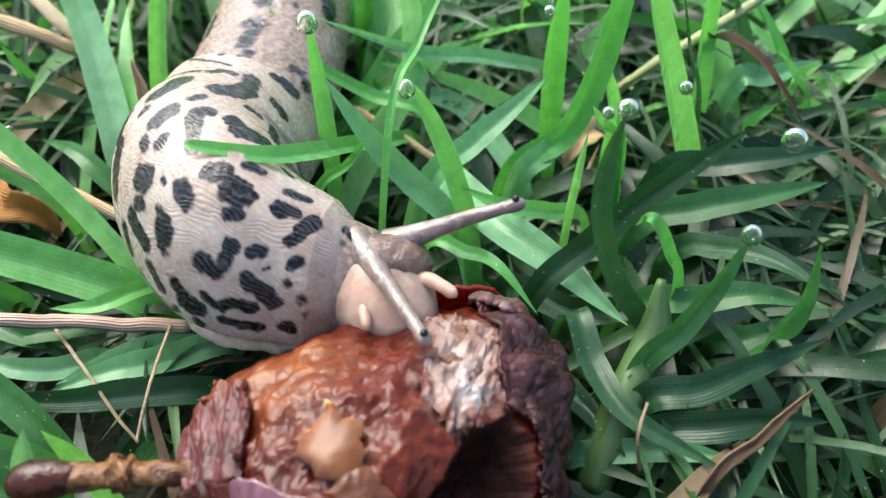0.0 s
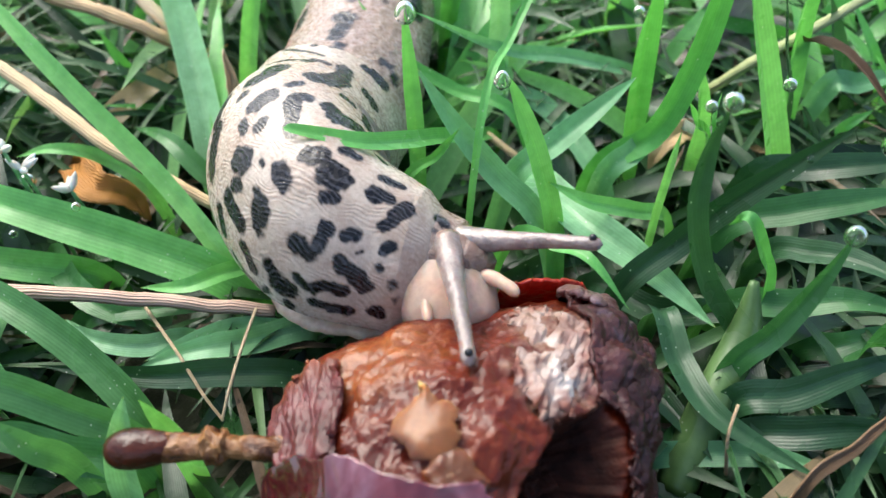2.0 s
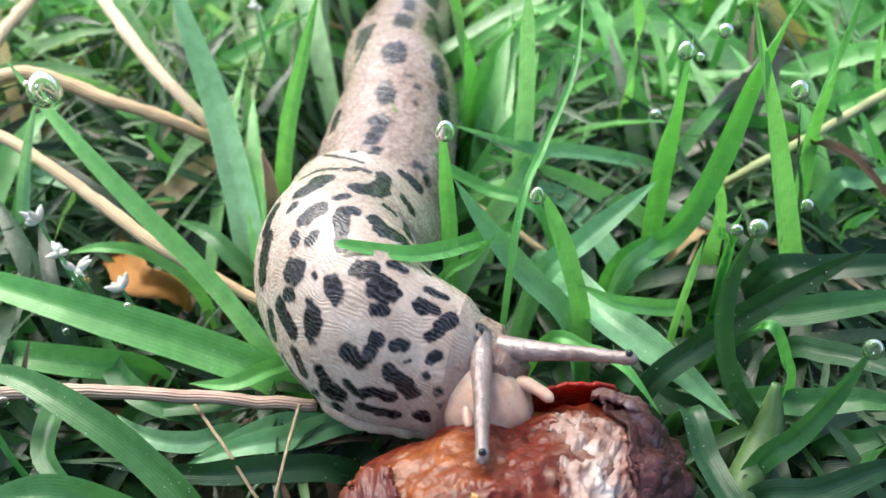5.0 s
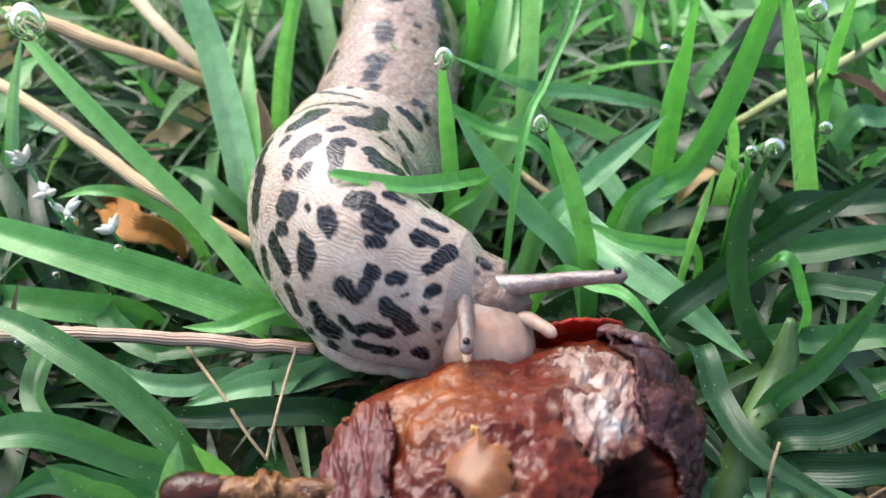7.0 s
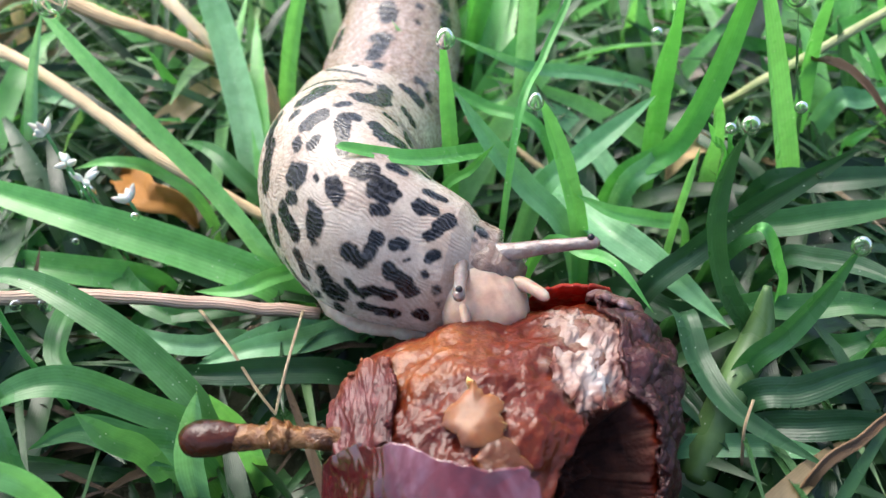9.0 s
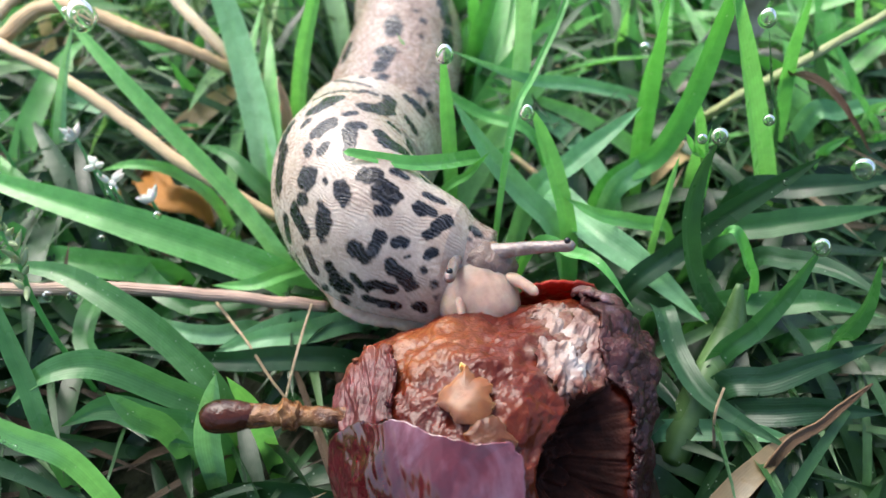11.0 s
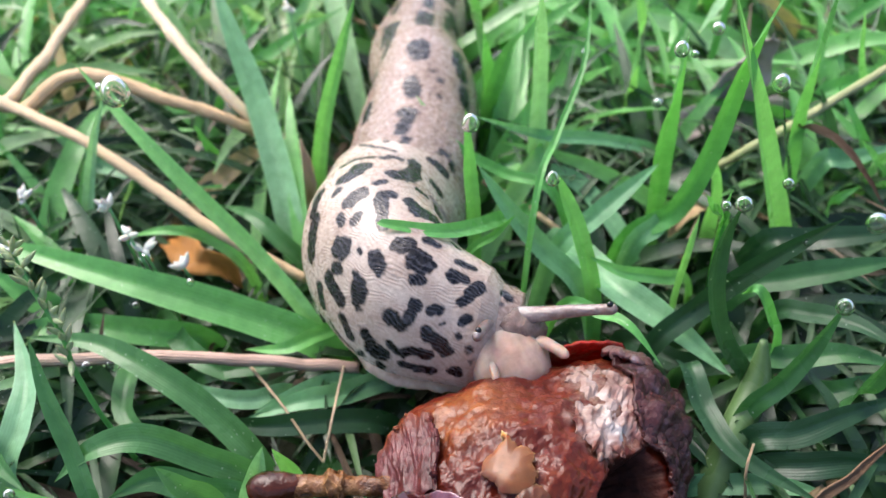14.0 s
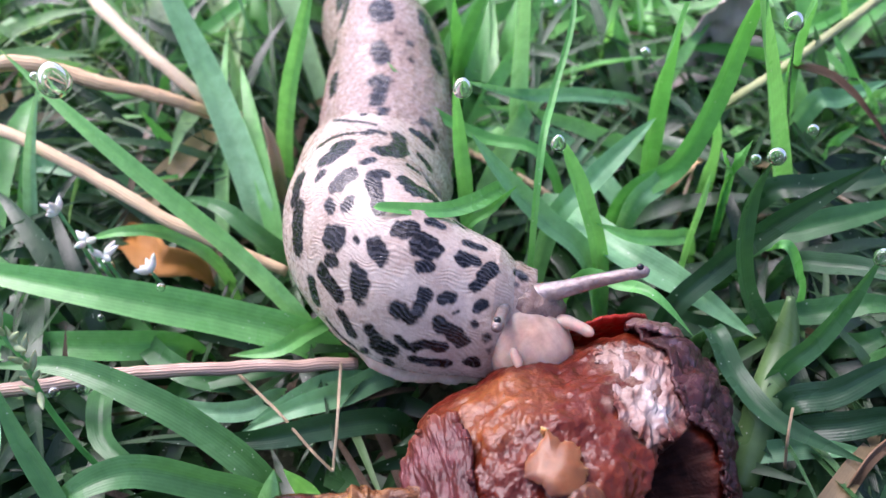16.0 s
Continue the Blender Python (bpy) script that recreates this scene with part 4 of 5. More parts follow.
# ---- single blades, straws and drops near the slug (millimetres) ----
def grass_blade(material, width, label, pts, face=(0.15, -0.62, 0.78), fold=0.34, loose=False):
    pts = [np.array(p, dtype=float) / 1000 for p in pts]
    if pts[0][2] > -0.004:
        step = unit(pts[0] - pts[1]) * np.array((1, 1, 0)) * 0.3 * max(0.0, pts[0][2] + 0.008)
        pts = [np.array((*(pts[0] + step)[:2], -0.009))] + pts
    n, across, width = 10 + 4 * len(pts), 7, width / 1000
    s = spline(pts, n)
    rng = random.Random(len(bpy.data.objects))
    twist = rng.uniform(-0.35, 0.35)
    verts, uvs = [], []
    for i in range(n):
        t = i / (n - 1)
        d = unit(s[min(i + 1, n - 1)] - s[max(i - 1, 0)])
        side = unit(np.cross(d, face))
        nor = np.cross(side, d)
        tw = twist * (t - 0.5) * 2
        side, nor = side * math.cos(tw) + nor * math.sin(tw), nor * math.cos(tw) - side * math.sin(tw)
        w = width * (0.7 + 0.3 * min(1, t / 0.3)) * max(0.02, 1 - max(0, (t - 0.45) / 0.55) ** 2.4)
        w *= 1 + 0.05 * fbm((t * 3, width * 900, 0), 2)
        for j in range(across):
            x = 2 * j / (across - 1) - 1
            rib = 0.10 if j == across // 2 else 0.0
            verts.append(s[i] + side * x * w / 2 + nor * (abs(x) ** 1.15 * fold - rib) * w / 2)
            uvs.append(((x + 1) / 2, t))
    ob = mesh_ob("blade", verts, grid_faces(n, across), material, uvs)
    return child(ob, tuft_at(pts[0], material), label) if loose is False else ob


def straw(material, radius, label, pts):
    s = [(*(np.array(p) / 1000), radius / 1000 * (1.0 - 0.25 * k / len(pts))) for k, p in enumerate(pts)]
    v, f, uv = tube(s, 12 * len(pts), 10)
    v = [p + np.array((fbm(p, 160), fbm(p, 160, seed=5), fbm(p, 160, seed=9))) * radius * 0.0003 for p in v]
    return tagged(mesh_ob("straw", v, f, material, uv), label, "straw", "dry straws")


def dead_blade(material, width, label, pts):
    ob = grass_blade(material, width, label, pts, fold=0.6, loose=True)
    for vert in ob.data.vertices:
        k = Vector((fbm(vert.co, 260), fbm(vert.co, 260, seed=4), fbm(vert.co, 260, seed=8)))
        vert.co += k * width * 0.00016
    ob.name = "dead_leaf"
    mod = ob.modifiers.new("thickness", "SOLIDIFY")
    mod.thickness = 0.0002
    return tagged(ob, label, "dead leaf", "dead leaves")


def drop(x, y, z, r, stretch):
    verts, n, m = [], 17, 24
    for i in range(n):
        th = math.pi * i / (n - 1)
        for j in range(m):
            ph = 2 * math.pi * j / m
            zz = math.cos(th) * (stretch if math.cos(th) > 0 else 1.0)
            pinch = 1 - 0.35 * (stretch - 1) * max(0, math.cos(th)) * 2
            verts.append(np.array((math.sin(th) * math.cos(ph) * pinch, math.sin(th) * math.sin(ph) * pinch, zz)) * r / 1000)
    ob = mesh_ob("water_drop", verts, grid_faces(n, m, True), WATER)
    ob.location = (x / 1000, y / 1000, z / 1000)
    return tagged(ob, "clear water drop hanging on a grass blade", "water drop", "dew drops")


def grain(name, at, way, length, radius, material, parent, label=""):
    at, way = np.array(at), unit(way)
    rows = [(*(at + way * length * k), radius * w) for k, w in ((0, 0.25), (0.25, 0.9), (0.5, 1.0), (0.8, 0.6), (1.0, 0.05))]
    v, f, uv = tube(rows, 14, 8)
    return child(mesh_ob(name, v, f, material, uv), parent, label)


def floret(x, y, z, count):
    at = np.array((x, y, z)) / 1000
    top = empty("grass_flower", at)
    tagged(top, "small white grass flower among the blades", "flower", "grass flowers")
    rng = random.Random(int(x * 7 + y))
    v, f, uv = tube([(at[0] + 0.002, at[1] + 0.002, -0.008, 0.0003), (at[0] + 0.001, at[1] + 0.001, at[2] * 0.5, 0.0003), (*at, 0.00025)], 10, 6)
    child(mesh_ob("stalk", v, f, GRASS_PALE, uv), top)
    for _ in range(count + 2):
        grain("petal", at, (rng.uniform(-1, 1), rng.uniform(-1, 1), rng.uniform(0.1, 1)), rng.uniform(0.0015, 0.0028), 0.0005, PETAL, top)


def seed_head(pts):
    s = spline([np.array(p) / 1000 for p in pts], 40)
    top = empty("seed_head", s[0])
    tagged(top, "pale green grass seed head on a thin stalk", "seed head")
    v, f, uv = tube([(s[0][0] + 0.004, s[0][1], -0.008, 0.0004)] + [(*p, 0.00035) for p in s[::6]], 40, 8)
    child(mesh_ob("stalk", v, f, GRASS, uv), top)
    rng = random.Random(3)
    for i in range(12, 40):
        way = (rng.uniform(-1, 1), rng.uniform(-0.6, 0.6), rng.uniform(0, 1.4))
        grain("spikelet", s[i], way, rng.uniform(0.0020, 0.0034), 0.0004, SEED, top)


grass_blade(GRASS, 2.4, "short bright green blade resting over the slug's back", [(-4.3, 107.7, 6), (-8.3, 92.8, 16), (-11.4, 83.6, 22), (-14.7, 76.5, 26), (-18.9, 71.6, 29), (-25.6, 70.2, 31.2), (-27.0, 70.2, 31.4)])
grass_blade(GRASS, 1.3, "thin light green grass blade beside the slug", [(-16.6, 82.7, 14), (-11.8, 82.4, 20), (-8.7, 79.6, 26)])
grass_blade(GRASS_PALE, 3.4, "dull green broad blade beside the slug", [(2, 80.6, 10), (-4.4, 83, 17), (-9.3, 84.2, 23), (-14.3, 86.2, 30)])
grass_blade(GRASS, 2.3, "upright green blade with a water drop at its tip", [(-15.1, 89.8, 17), (-15.7, 90.9, 26), (-16.2, 89.9, 37)])
grass_blade(GRASS, 2.7, "folded green blade with a dew drop at its tip", [(3.5, 80, 10), (0.8, 80.9, 21), (-1.8, 81.1, 28), (-3.7, 80.5, 33)])
grass_blade(GRASS, 2, "slender green blade lying against the slug", [(-1.4, 100.6, 14), (-10.7, 103.7, 17), (-19.6, 105.5, 22), (-25.7, 112.2, 27)])
grass_blade(GRASS_PALE, 3.3, "pale grey-green underside of a bent grass blade", [(-2.7, 87, 12), (3.9, 91.2, 17), (9.3, 94.9, 20), (13.9, 96.4, 24)])
grass_blade(GRASS, 1, "thin yellow-green grass stalk", [(-6.2, 78.9, 28), (-2.9, 89.8, 33), (1.4, 101.5, 39), (3.2, 117.8, 45)])
grass_blade(GRASS_PALE, 2.6, "arching green blade behind the slug", [(21, 121.9, 8), (8.8, 115.9, 16), (-3.9, 111, 20), (-15.6, 93.5, 34)])
grass_blade(GRASS_PALE, 3.2, "pale grey-green underside of a bent grass blade", [(-4.9, 111.5, 8), (-4.7, 112, 24), (-5.4, 104.9, 42), (-5.7, 100.7, 50)])
grass_blade(GRASS, 3, "bright green upright grass blade", [(-13.9, 130.4, 12), (-12.2, 126, 22), (-9.2, 120.9, 32), (-4, 110.6, 44)])
grass_blade(GRASS, 5, "bright green upright grass blade", [(-13.3, 138.6, 10), (-14.8, 131.4, 24), (-16.3, 118.1, 40), (-17.5, 97.8, 56)])
grass_blade(GRASS, 4.6, "tall bright green grass blade", [(36.3, 96.4, 6), (29.2, 92.2, 26), (21.8, 86.7, 44), (13.6, 75.9, 62)])
grass_blade(GRASS, 3.4, "long curved bright green blade", [(9.4, 93.5, 10), (16.3, 91.7, 18), (19.7, 90.5, 30), (21.2, 87.7, 46), (21.4, 77.5, 62)])
grass_blade(GRASS, 3.5, "bright green upright grass blade", [(15.6, 102.2, 12), (15, 100.1, 28), (14.1, 94.3, 40), (13, 87.6, 50)])
grass_blade(GRASS, 3.6, "bright green upright grass blade", [(39.3, 108.9, 12), (36.8, 105.9, 28), (34.6, 99.5, 42), (29.8, 86.3, 58)])
grass_blade(GRASS_SHADED, 1.6, "thin shade-darkened green stalk with a water drop", [(36.9, 102.3, 16), (31.1, 93.9, 30), (26.4, 86.6, 42)])
grass_blade(GRASS_SHADED, 3.2, "shade-darkened green blade with a dry brown tip", [(10.7, 70.8, 8), (17.2, 72.8, 15), (22, 72, 22), (26.7, 70, 29), (30.5, 67.9, 35)])
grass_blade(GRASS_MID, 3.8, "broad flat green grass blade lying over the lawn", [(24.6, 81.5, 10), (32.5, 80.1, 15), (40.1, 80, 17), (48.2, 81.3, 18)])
grass_blade(GRASS_SHADED, 3.6, "broad flat green grass blade lying over the lawn", [(29.5, 90.3, 12), (36.7, 87.8, 16), (43.4, 86.5, 18), (51.6, 87.3, 19)])
grass_blade(GRASS_SHADED, 2.7, "arching grass blade, green darkened for shade", [(25.2, 64.5, 6), (19.3, 65.7, 16), (16.5, 65.9, 25), (16.6, 67.1, 32), (17.6, 66.4, 38)])
grass_blade(GRASS_MID, 2.8, "arching grass blade, green darkened for shade", [(21.8, 59.2, 8), (25.4, 59.6, 14), (28.5, 60.6, 20), (31.3, 61.9, 27)])
grass_blade(GRASS_SHADED, 3.2, "broad flat green grass blade lying over the lawn", [(15.1, 66.9, 10), (16.8, 59.6, 9), (20.2, 53.1, 8), (29.4, 46.6, 7)])
grass_blade(GRASS_SHADED, 3.6, "broad flat green grass blade lying over the lawn", [(22, 56.5, 6), (27.8, 55.9, 9), (33.4, 57.3, 11), (42.9, 60.7, 12)])
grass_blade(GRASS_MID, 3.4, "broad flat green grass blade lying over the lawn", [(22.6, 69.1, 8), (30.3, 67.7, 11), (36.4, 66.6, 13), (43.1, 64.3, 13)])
grass_blade(GRASS_SHADED, 3.6, "broad flat green grass blade lying over the lawn", [(22.9, 54.2, 3), (28.9, 52.5, 7), (34.2, 52.5, 8), (41.2, 52.4, 8)])
grass_blade(GRASS_SHADED, 3, "broad flat green grass blade lying over the lawn", [(28.7, 76.7, 10), (32.8, 72.2, 15), (37.2, 68.1, 17), (42.1, 63.1, 17)])
grass_blade(GRASS_MID, 3, "arching grass blade, green darkened for shade", [(35.7, 63, 6), (36, 59.2, 14), (37, 58.6, 20), (36.3, 58.4, 28)])
grass_blade(GRASS, 1.6, "thin curling blade over the fruit", [(-2.7, 69.8, 17), (2.6, 66, 20), (5.9, 62.7, 21), (9.9, 58.6, 18)])
grass_blade(GRASS_PALE, 5, "broad grey-green blade mottled with black specks", [(-1.2, 96.4, 8), (6.2, 81.2, 12), (14, 73.8, 11), (22.1, 66.3, 8)])
grass_blade(GRASS_SHADED, 3.6, "arching grass blade, green darkened for shade", [(8.4, 76.9, 4), (15.9, 70.6, 6), (23.4, 69.1, 8), (29.3, 67.2, 8)])
grass_blade(GRASS_PALE, 3.2, "pale grey-green underside of a bent grass blade", [(10.1, 91.3, 10), (14.1, 91.9, 15), (18, 94.1, 18), (20.3, 95, 24)])
grass_blade(GRASS, 2.4, "bright green upright grass blade", [(19.5, 88.4, 6), (14.2, 82.8, 12), (7.4, 79.3, 16), (2.2, 80.4, 18)])
grass_blade(GRASS, 1.2, "thin yellow-green grass stalk", [(16, 81.2, 10), (16.4, 80.1, 20), (17.1, 80.4, 26)])
grass_blade(GRASS, 3, "bright green upright grass blade", [(24.2, 98.7, 10), (23.1, 96.1, 20), (19.9, 93.6, 30)])
grass_blade(GRASS_SHADED, 4, "bright green upright grass blade", [(50, 114.9, 10), (45.6, 112.3, 20), (41, 109.9, 30)])
grass_blade(GRASS_PALE, 3.6, "broad flat green grass blade lying over the lawn", [(44.3, 110.6, 14), (49.5, 110.4, 16), (58.9, 113.7, 17)])
grass_blade(GRASS_PALE, 3.4, "broad flat green grass blade lying over the lawn", [(11.6, 99.4, 4), (3.8, 109.9, 10), (-3.5, 112.2, 12), (-11.9, 116.9, 10)])
grass_blade(GRASS, 3.2, "bright green upright grass blade", [(14.9, 136.8, 8), (13.9, 131, 22), (12.5, 120.5, 36), (10.3, 117.7, 46)])
grass_blade(GRASS_PALE, 3.4, "bright green upright grass blade", [(23, 140.5, 12), (18.9, 132.6, 26), (13.3, 125.4, 38)])
grass_blade(GRASS, 3.2, "broad flat green grass blade lying over the lawn", [(18.9, 148.8, 6), (9.1, 139, 10), (1.9, 140.1, 12)])
grass_blade(GRASS, 3.2, "bright green upright grass blade", [(32.9, 150.8, 12), (30.9, 140.2, 26), (29, 128, 40)])
grass_blade(GRASS, 3.4, "bright green upright grass blade", [(63.2, 135.6, 10), (55.3, 130.1, 24), (50, 123.1, 38)])
grass_blade(GRASS, 3.2, "broad flat green grass blade lying over the lawn", [(50.3, 132.8, 14), (56.3, 134.7, 18), (66.4, 138.1, 20)])
grass_blade(GRASS, 2.7, "long straight green blade with a hanging water drop", [(-38.6, 76.2, 4), (-48.2, 82.9, 14), (-58.4, 87.2, 24), (-68.5, 93.2, 32), (-78.2, 100.4, 39)])
grass_blade(GRASS, 5.4, "long broad green blade lying flat beside the slug", [(-37.4, 74.4, 3), (-49.4, 76.1, 8), (-62.5, 77.2, 12), (-78.4, 79.9, 15), (-98, 84.7, 17)])
grass_blade(GRASS_PALE, 5, "wide pale green blade leaning behind the slug", [(-47.7, 98.9, 4), (-50.7, 107.1, 12), (-56, 118.6, 22), (-61.1, 126.3, 32), (-65.3, 133.5, 40)])
grass_blade(GRASS, 2.8, "bright green upright grass blade", [(-45.1, 112.2, 8), (-42.2, 110.7, 22), (-37.5, 107, 36), (-33.3, 104.6, 48)])
grass_blade(GRASS, 2.5, "short pointed green blade", [(-62.8, 116.5, 6), (-64, 112.3, 14), (-65.7, 110.1, 22)])
grass_blade(GRASS_PALE, 2.2, "pale grey-green underside of a bent grass blade", [(-83.9, 93.6, 4), (-82.4, 98, 14), (-79, 99, 24), (-74.4, 99.4, 34)])
grass_blade(GRASS_PALE, 2.2, "broad flat green grass blade lying over the lawn", [(-78.7, 112.1, 8), (-83.6, 108.8, 14), (-92.5, 112.1, 18), (-98.1, 115.9, 26)])
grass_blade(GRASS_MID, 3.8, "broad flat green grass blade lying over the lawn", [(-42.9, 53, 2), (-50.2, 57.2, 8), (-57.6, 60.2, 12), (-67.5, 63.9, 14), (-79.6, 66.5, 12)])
grass_blade(GRASS_MID, 3.8, "arched shade-darkened green blade near the fruit stem", [(-41.9, 49.5, 3), (-48.3, 48.9, 9), (-55.1, 47.9, 14), (-60.9, 45.8, 14), (-65.9, 43.8, 10)])
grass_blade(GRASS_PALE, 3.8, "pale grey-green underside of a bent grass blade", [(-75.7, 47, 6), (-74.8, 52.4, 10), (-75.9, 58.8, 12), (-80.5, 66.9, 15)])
grass_blade(GRASS_MID, 2.4, "arching grass blade, green darkened for shade", [(-60.2, 41.3, 8), (-62.9, 45.3, 14), (-65.9, 49.2, 20), (-68, 53.1, 26)])
grass_blade(GRASS_MID, 4, "arching grass blade, green darkened for shade", [(-42.7, 46.4, 3), (-48.1, 45.8, 6), (-54.5, 46.2, 8), (-59.9, 43.6, 7)])
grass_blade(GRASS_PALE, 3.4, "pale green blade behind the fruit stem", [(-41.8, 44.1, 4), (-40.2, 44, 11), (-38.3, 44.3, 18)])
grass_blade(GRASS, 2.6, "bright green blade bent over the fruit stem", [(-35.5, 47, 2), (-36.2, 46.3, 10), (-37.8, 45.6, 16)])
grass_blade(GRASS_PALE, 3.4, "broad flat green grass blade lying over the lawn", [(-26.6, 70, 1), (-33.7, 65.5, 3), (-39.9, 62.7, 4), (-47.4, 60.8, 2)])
grass_blade(GRASS_SHADED, 3.4, "broad flat green grass blade lying over the lawn", [(-26.7, 62.3, 0), (-35.3, 60.2, 3), (-44.7, 58.2, 4), (-58.9, 59.9, 3)])
EDGED = [(-50.7, 33.6, 13.6), (-55.7, 33, 19.8), (-61.3, 33.1, 24.8)]
grass_blade(GRASS, 2.6, "wet green blade edged with tiny droplets", EDGED)
grass_blade(GRASS, 2.4, "curved green blade under the slug's side", [(-34.3, 78.3, 4), (-38.2, 73.8, 7), (-42.5, 69.6, 8), (-49.3, 71, 6)])
grass_blade(GRASS, 2, "bright green upright grass blade", [(-53.8, 90, 6), (-60.2, 90.8, 12), (-65.6, 88.4, 15), (-72.9, 90.4, 12)])
grass_blade(GRASS, 4.2, "broad flat green grass blade lying over the lawn", [(-57, 76.1, 2), (-66.7, 74.2, 6), (-78.6, 73, 8), (-90.9, 70, 8)])
grass_blade(GRASS, 4.2, "broad flat green grass blade lying over the lawn", [(-79.7, 76.3, 6), (-84.5, 77.2, 10), (-91.5, 79.2, 14)])
grass_blade(GRASS_PALE, 3.6, "broad flat green grass blade lying over the lawn", [(-63.8, 116.4, 4), (-71.1, 109.5, 8), (-81.9, 107.2, 10), (-99.8, 114, 9)])
grass_blade(GRASS, 4.6, "bright green upright grass blade", [(-108.2, 112.2, 6), (-105.5, 113, 16), (-103.4, 114, 24)])
grass_blade(GRASS, 3.4, "broad flat green grass blade lying over the lawn", [(-104.2, 156.4, 8), (-89.4, 150.4, 14), (-74.7, 150.8, 16), (-64, 152, 12)])
grass_blade(GRASS, 4.2, "broad flat green grass blade lying over the lawn", [(-48.4, 183.2, 6), (-58.3, 176.6, 12), (-65.8, 174.1, 16), (-75.4, 174.5, 18)])
grass_blade(GRASS_PALE, 3.6, "pale grey-green underside of a bent grass blade", [(-125, 148.6, 6), (-120, 151.7, 16), (-109.4, 153.6, 26), (-102.7, 154.6, 32)])
grass_blade(GRASS, 3.2, "bright green upright grass blade", [(-105.2, 178.3, 8), (-101.5, 171.3, 20), (-96.4, 166.7, 30)])
grass_blade(GRASS_PALE, 3.4, "broad flat green grass blade lying over the lawn", [(-81.3, 132, 6), (-70.3, 131.4, 10), (-60.4, 131.7, 12), (-49.9, 131.9, 10)])
grass_blade(GRASS_MID, 3, "arching grass blade, green darkened for shade", [(-43.5, 93.5, 2), (-49.2, 95.5, 8), (-54.4, 99.3, 10), (-62.1, 105.2, 8)])
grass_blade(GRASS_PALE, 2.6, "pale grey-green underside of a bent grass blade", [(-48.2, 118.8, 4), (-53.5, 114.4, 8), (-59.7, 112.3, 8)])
grass_blade(GRASS_MID, 3, "arching grass blade, green darkened for shade", [(-46.1, 44.2, 6), (-48.6, 42.4, 12), (-51.1, 42.3, 16)])
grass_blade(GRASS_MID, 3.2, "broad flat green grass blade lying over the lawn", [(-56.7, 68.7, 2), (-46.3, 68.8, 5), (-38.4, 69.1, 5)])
grass_blade(GRASS_MID, 3, "arching grass blade, green darkened for shade", [(-82, 57.8, 8), (-76.9, 48.6, 10), (-70, 43.3, 8)])
grass_blade(GRASS_MID, 3.4, "arching grass blade, green darkened for shade", [(-66.8, 69.7, 3), (-64, 59.1, 5), (-56.4, 53.2, 4)])
grass_blade(GRASS, 1.8, "curled young green grass shoot", [(27.6, 68.8, 12), (25.1, 67.2, 19), (22.5, 67, 24), (21.4, 69.4, 21)])
grass_blade(GRASS, 2.6, "small bright green pointed weed leaf", [(56.7, 116.9, 10), (52.5, 115.7, 18), (46.7, 117.6, 27)])
grass_blade(GRASS, 2.4, "small bright green pointed weed leaf", [(55.8, 117.7, 12), (51.1, 117.6, 18), (46.2, 119.6, 22)])
grass_blade(GRASS, 2.4, "small bright green pointed weed leaf", [(57.4, 111.5, 10), (52.2, 107.4, 18), (47.1, 104, 24)])
grass_blade(GRASS, 2.6, "small bright green pointed weed leaf", [(53.4, 111.4, 10), (52.4, 106.6, 18), (54, 103.9, 22)])
grass_blade(GRASS, 2.2, "small bright green pointed weed leaf", [(45.6, 104.6, 6), (44.3, 100.4, 14), (47.5, 99.7, 18)])
grass_blade(GRASS, 2, "small bright green pointed weed leaf", [(23.2, 88.3, 18), (20.1, 79.8, 28), (19, 75.3, 34)])
grass_blade(GRASS, 1.8, "small bright green pointed weed leaf", [(22.7, 88.3, 18), (18.5, 80.4, 27), (16.7, 78.2, 31)])
grass_blade(GRASS_PALE, 3.2, "pale grey-green underside of a bent grass blade", [(-103.6, 112.3, 6), (-93.1, 111.6, 12), (-80.7, 107, 14), (-71.6, 105.7, 10)])
grass_blade(GRASS_MID, 3.4, "arching grass blade, green darkened for shade", [(-66.3, 81, 2), (-58.8, 71.8, 5), (-52.5, 68.3, 4), (-46.6, 68, 2)])
grass_blade(GRASS_PALE, 2.8, "pale grey-green underside of a bent grass blade", [(-42, 66.8, 1), (-46.7, 62.9, 4), (-52.5, 62.8, 5), (-58.8, 67.7, 3)])
grass_blade(GRASS_PALE, 3, "frayed grey-green blade lying by the fruit", [(-30.9, 68.5, 1), (-35.7, 67.4, 3), (-40.2, 64.3, 4), (-46.1, 61.4, 3)])
grass_blade(GRASS_SHADED, 3.2, "arching grass blade, green darkened for shade", [(9.4, 67.2, 2), (13.3, 61.5, 4), (17, 55.9, 4), (20.1, 51.4, 3)])
grass_blade(GRASS_PALE, 2.8, "broad flat green grass blade lying over the lawn", [(13.4, 53.1, 0), (20.3, 52.2, 3), (26, 50.7, 5), (32, 49.3, 5)])
grass_blade(GRASS_MID, 3.4, "broad flat green grass blade lying over the lawn", [(31.7, 66.6, 4), (35.5, 64.3, 8), (42.3, 66, 10)])

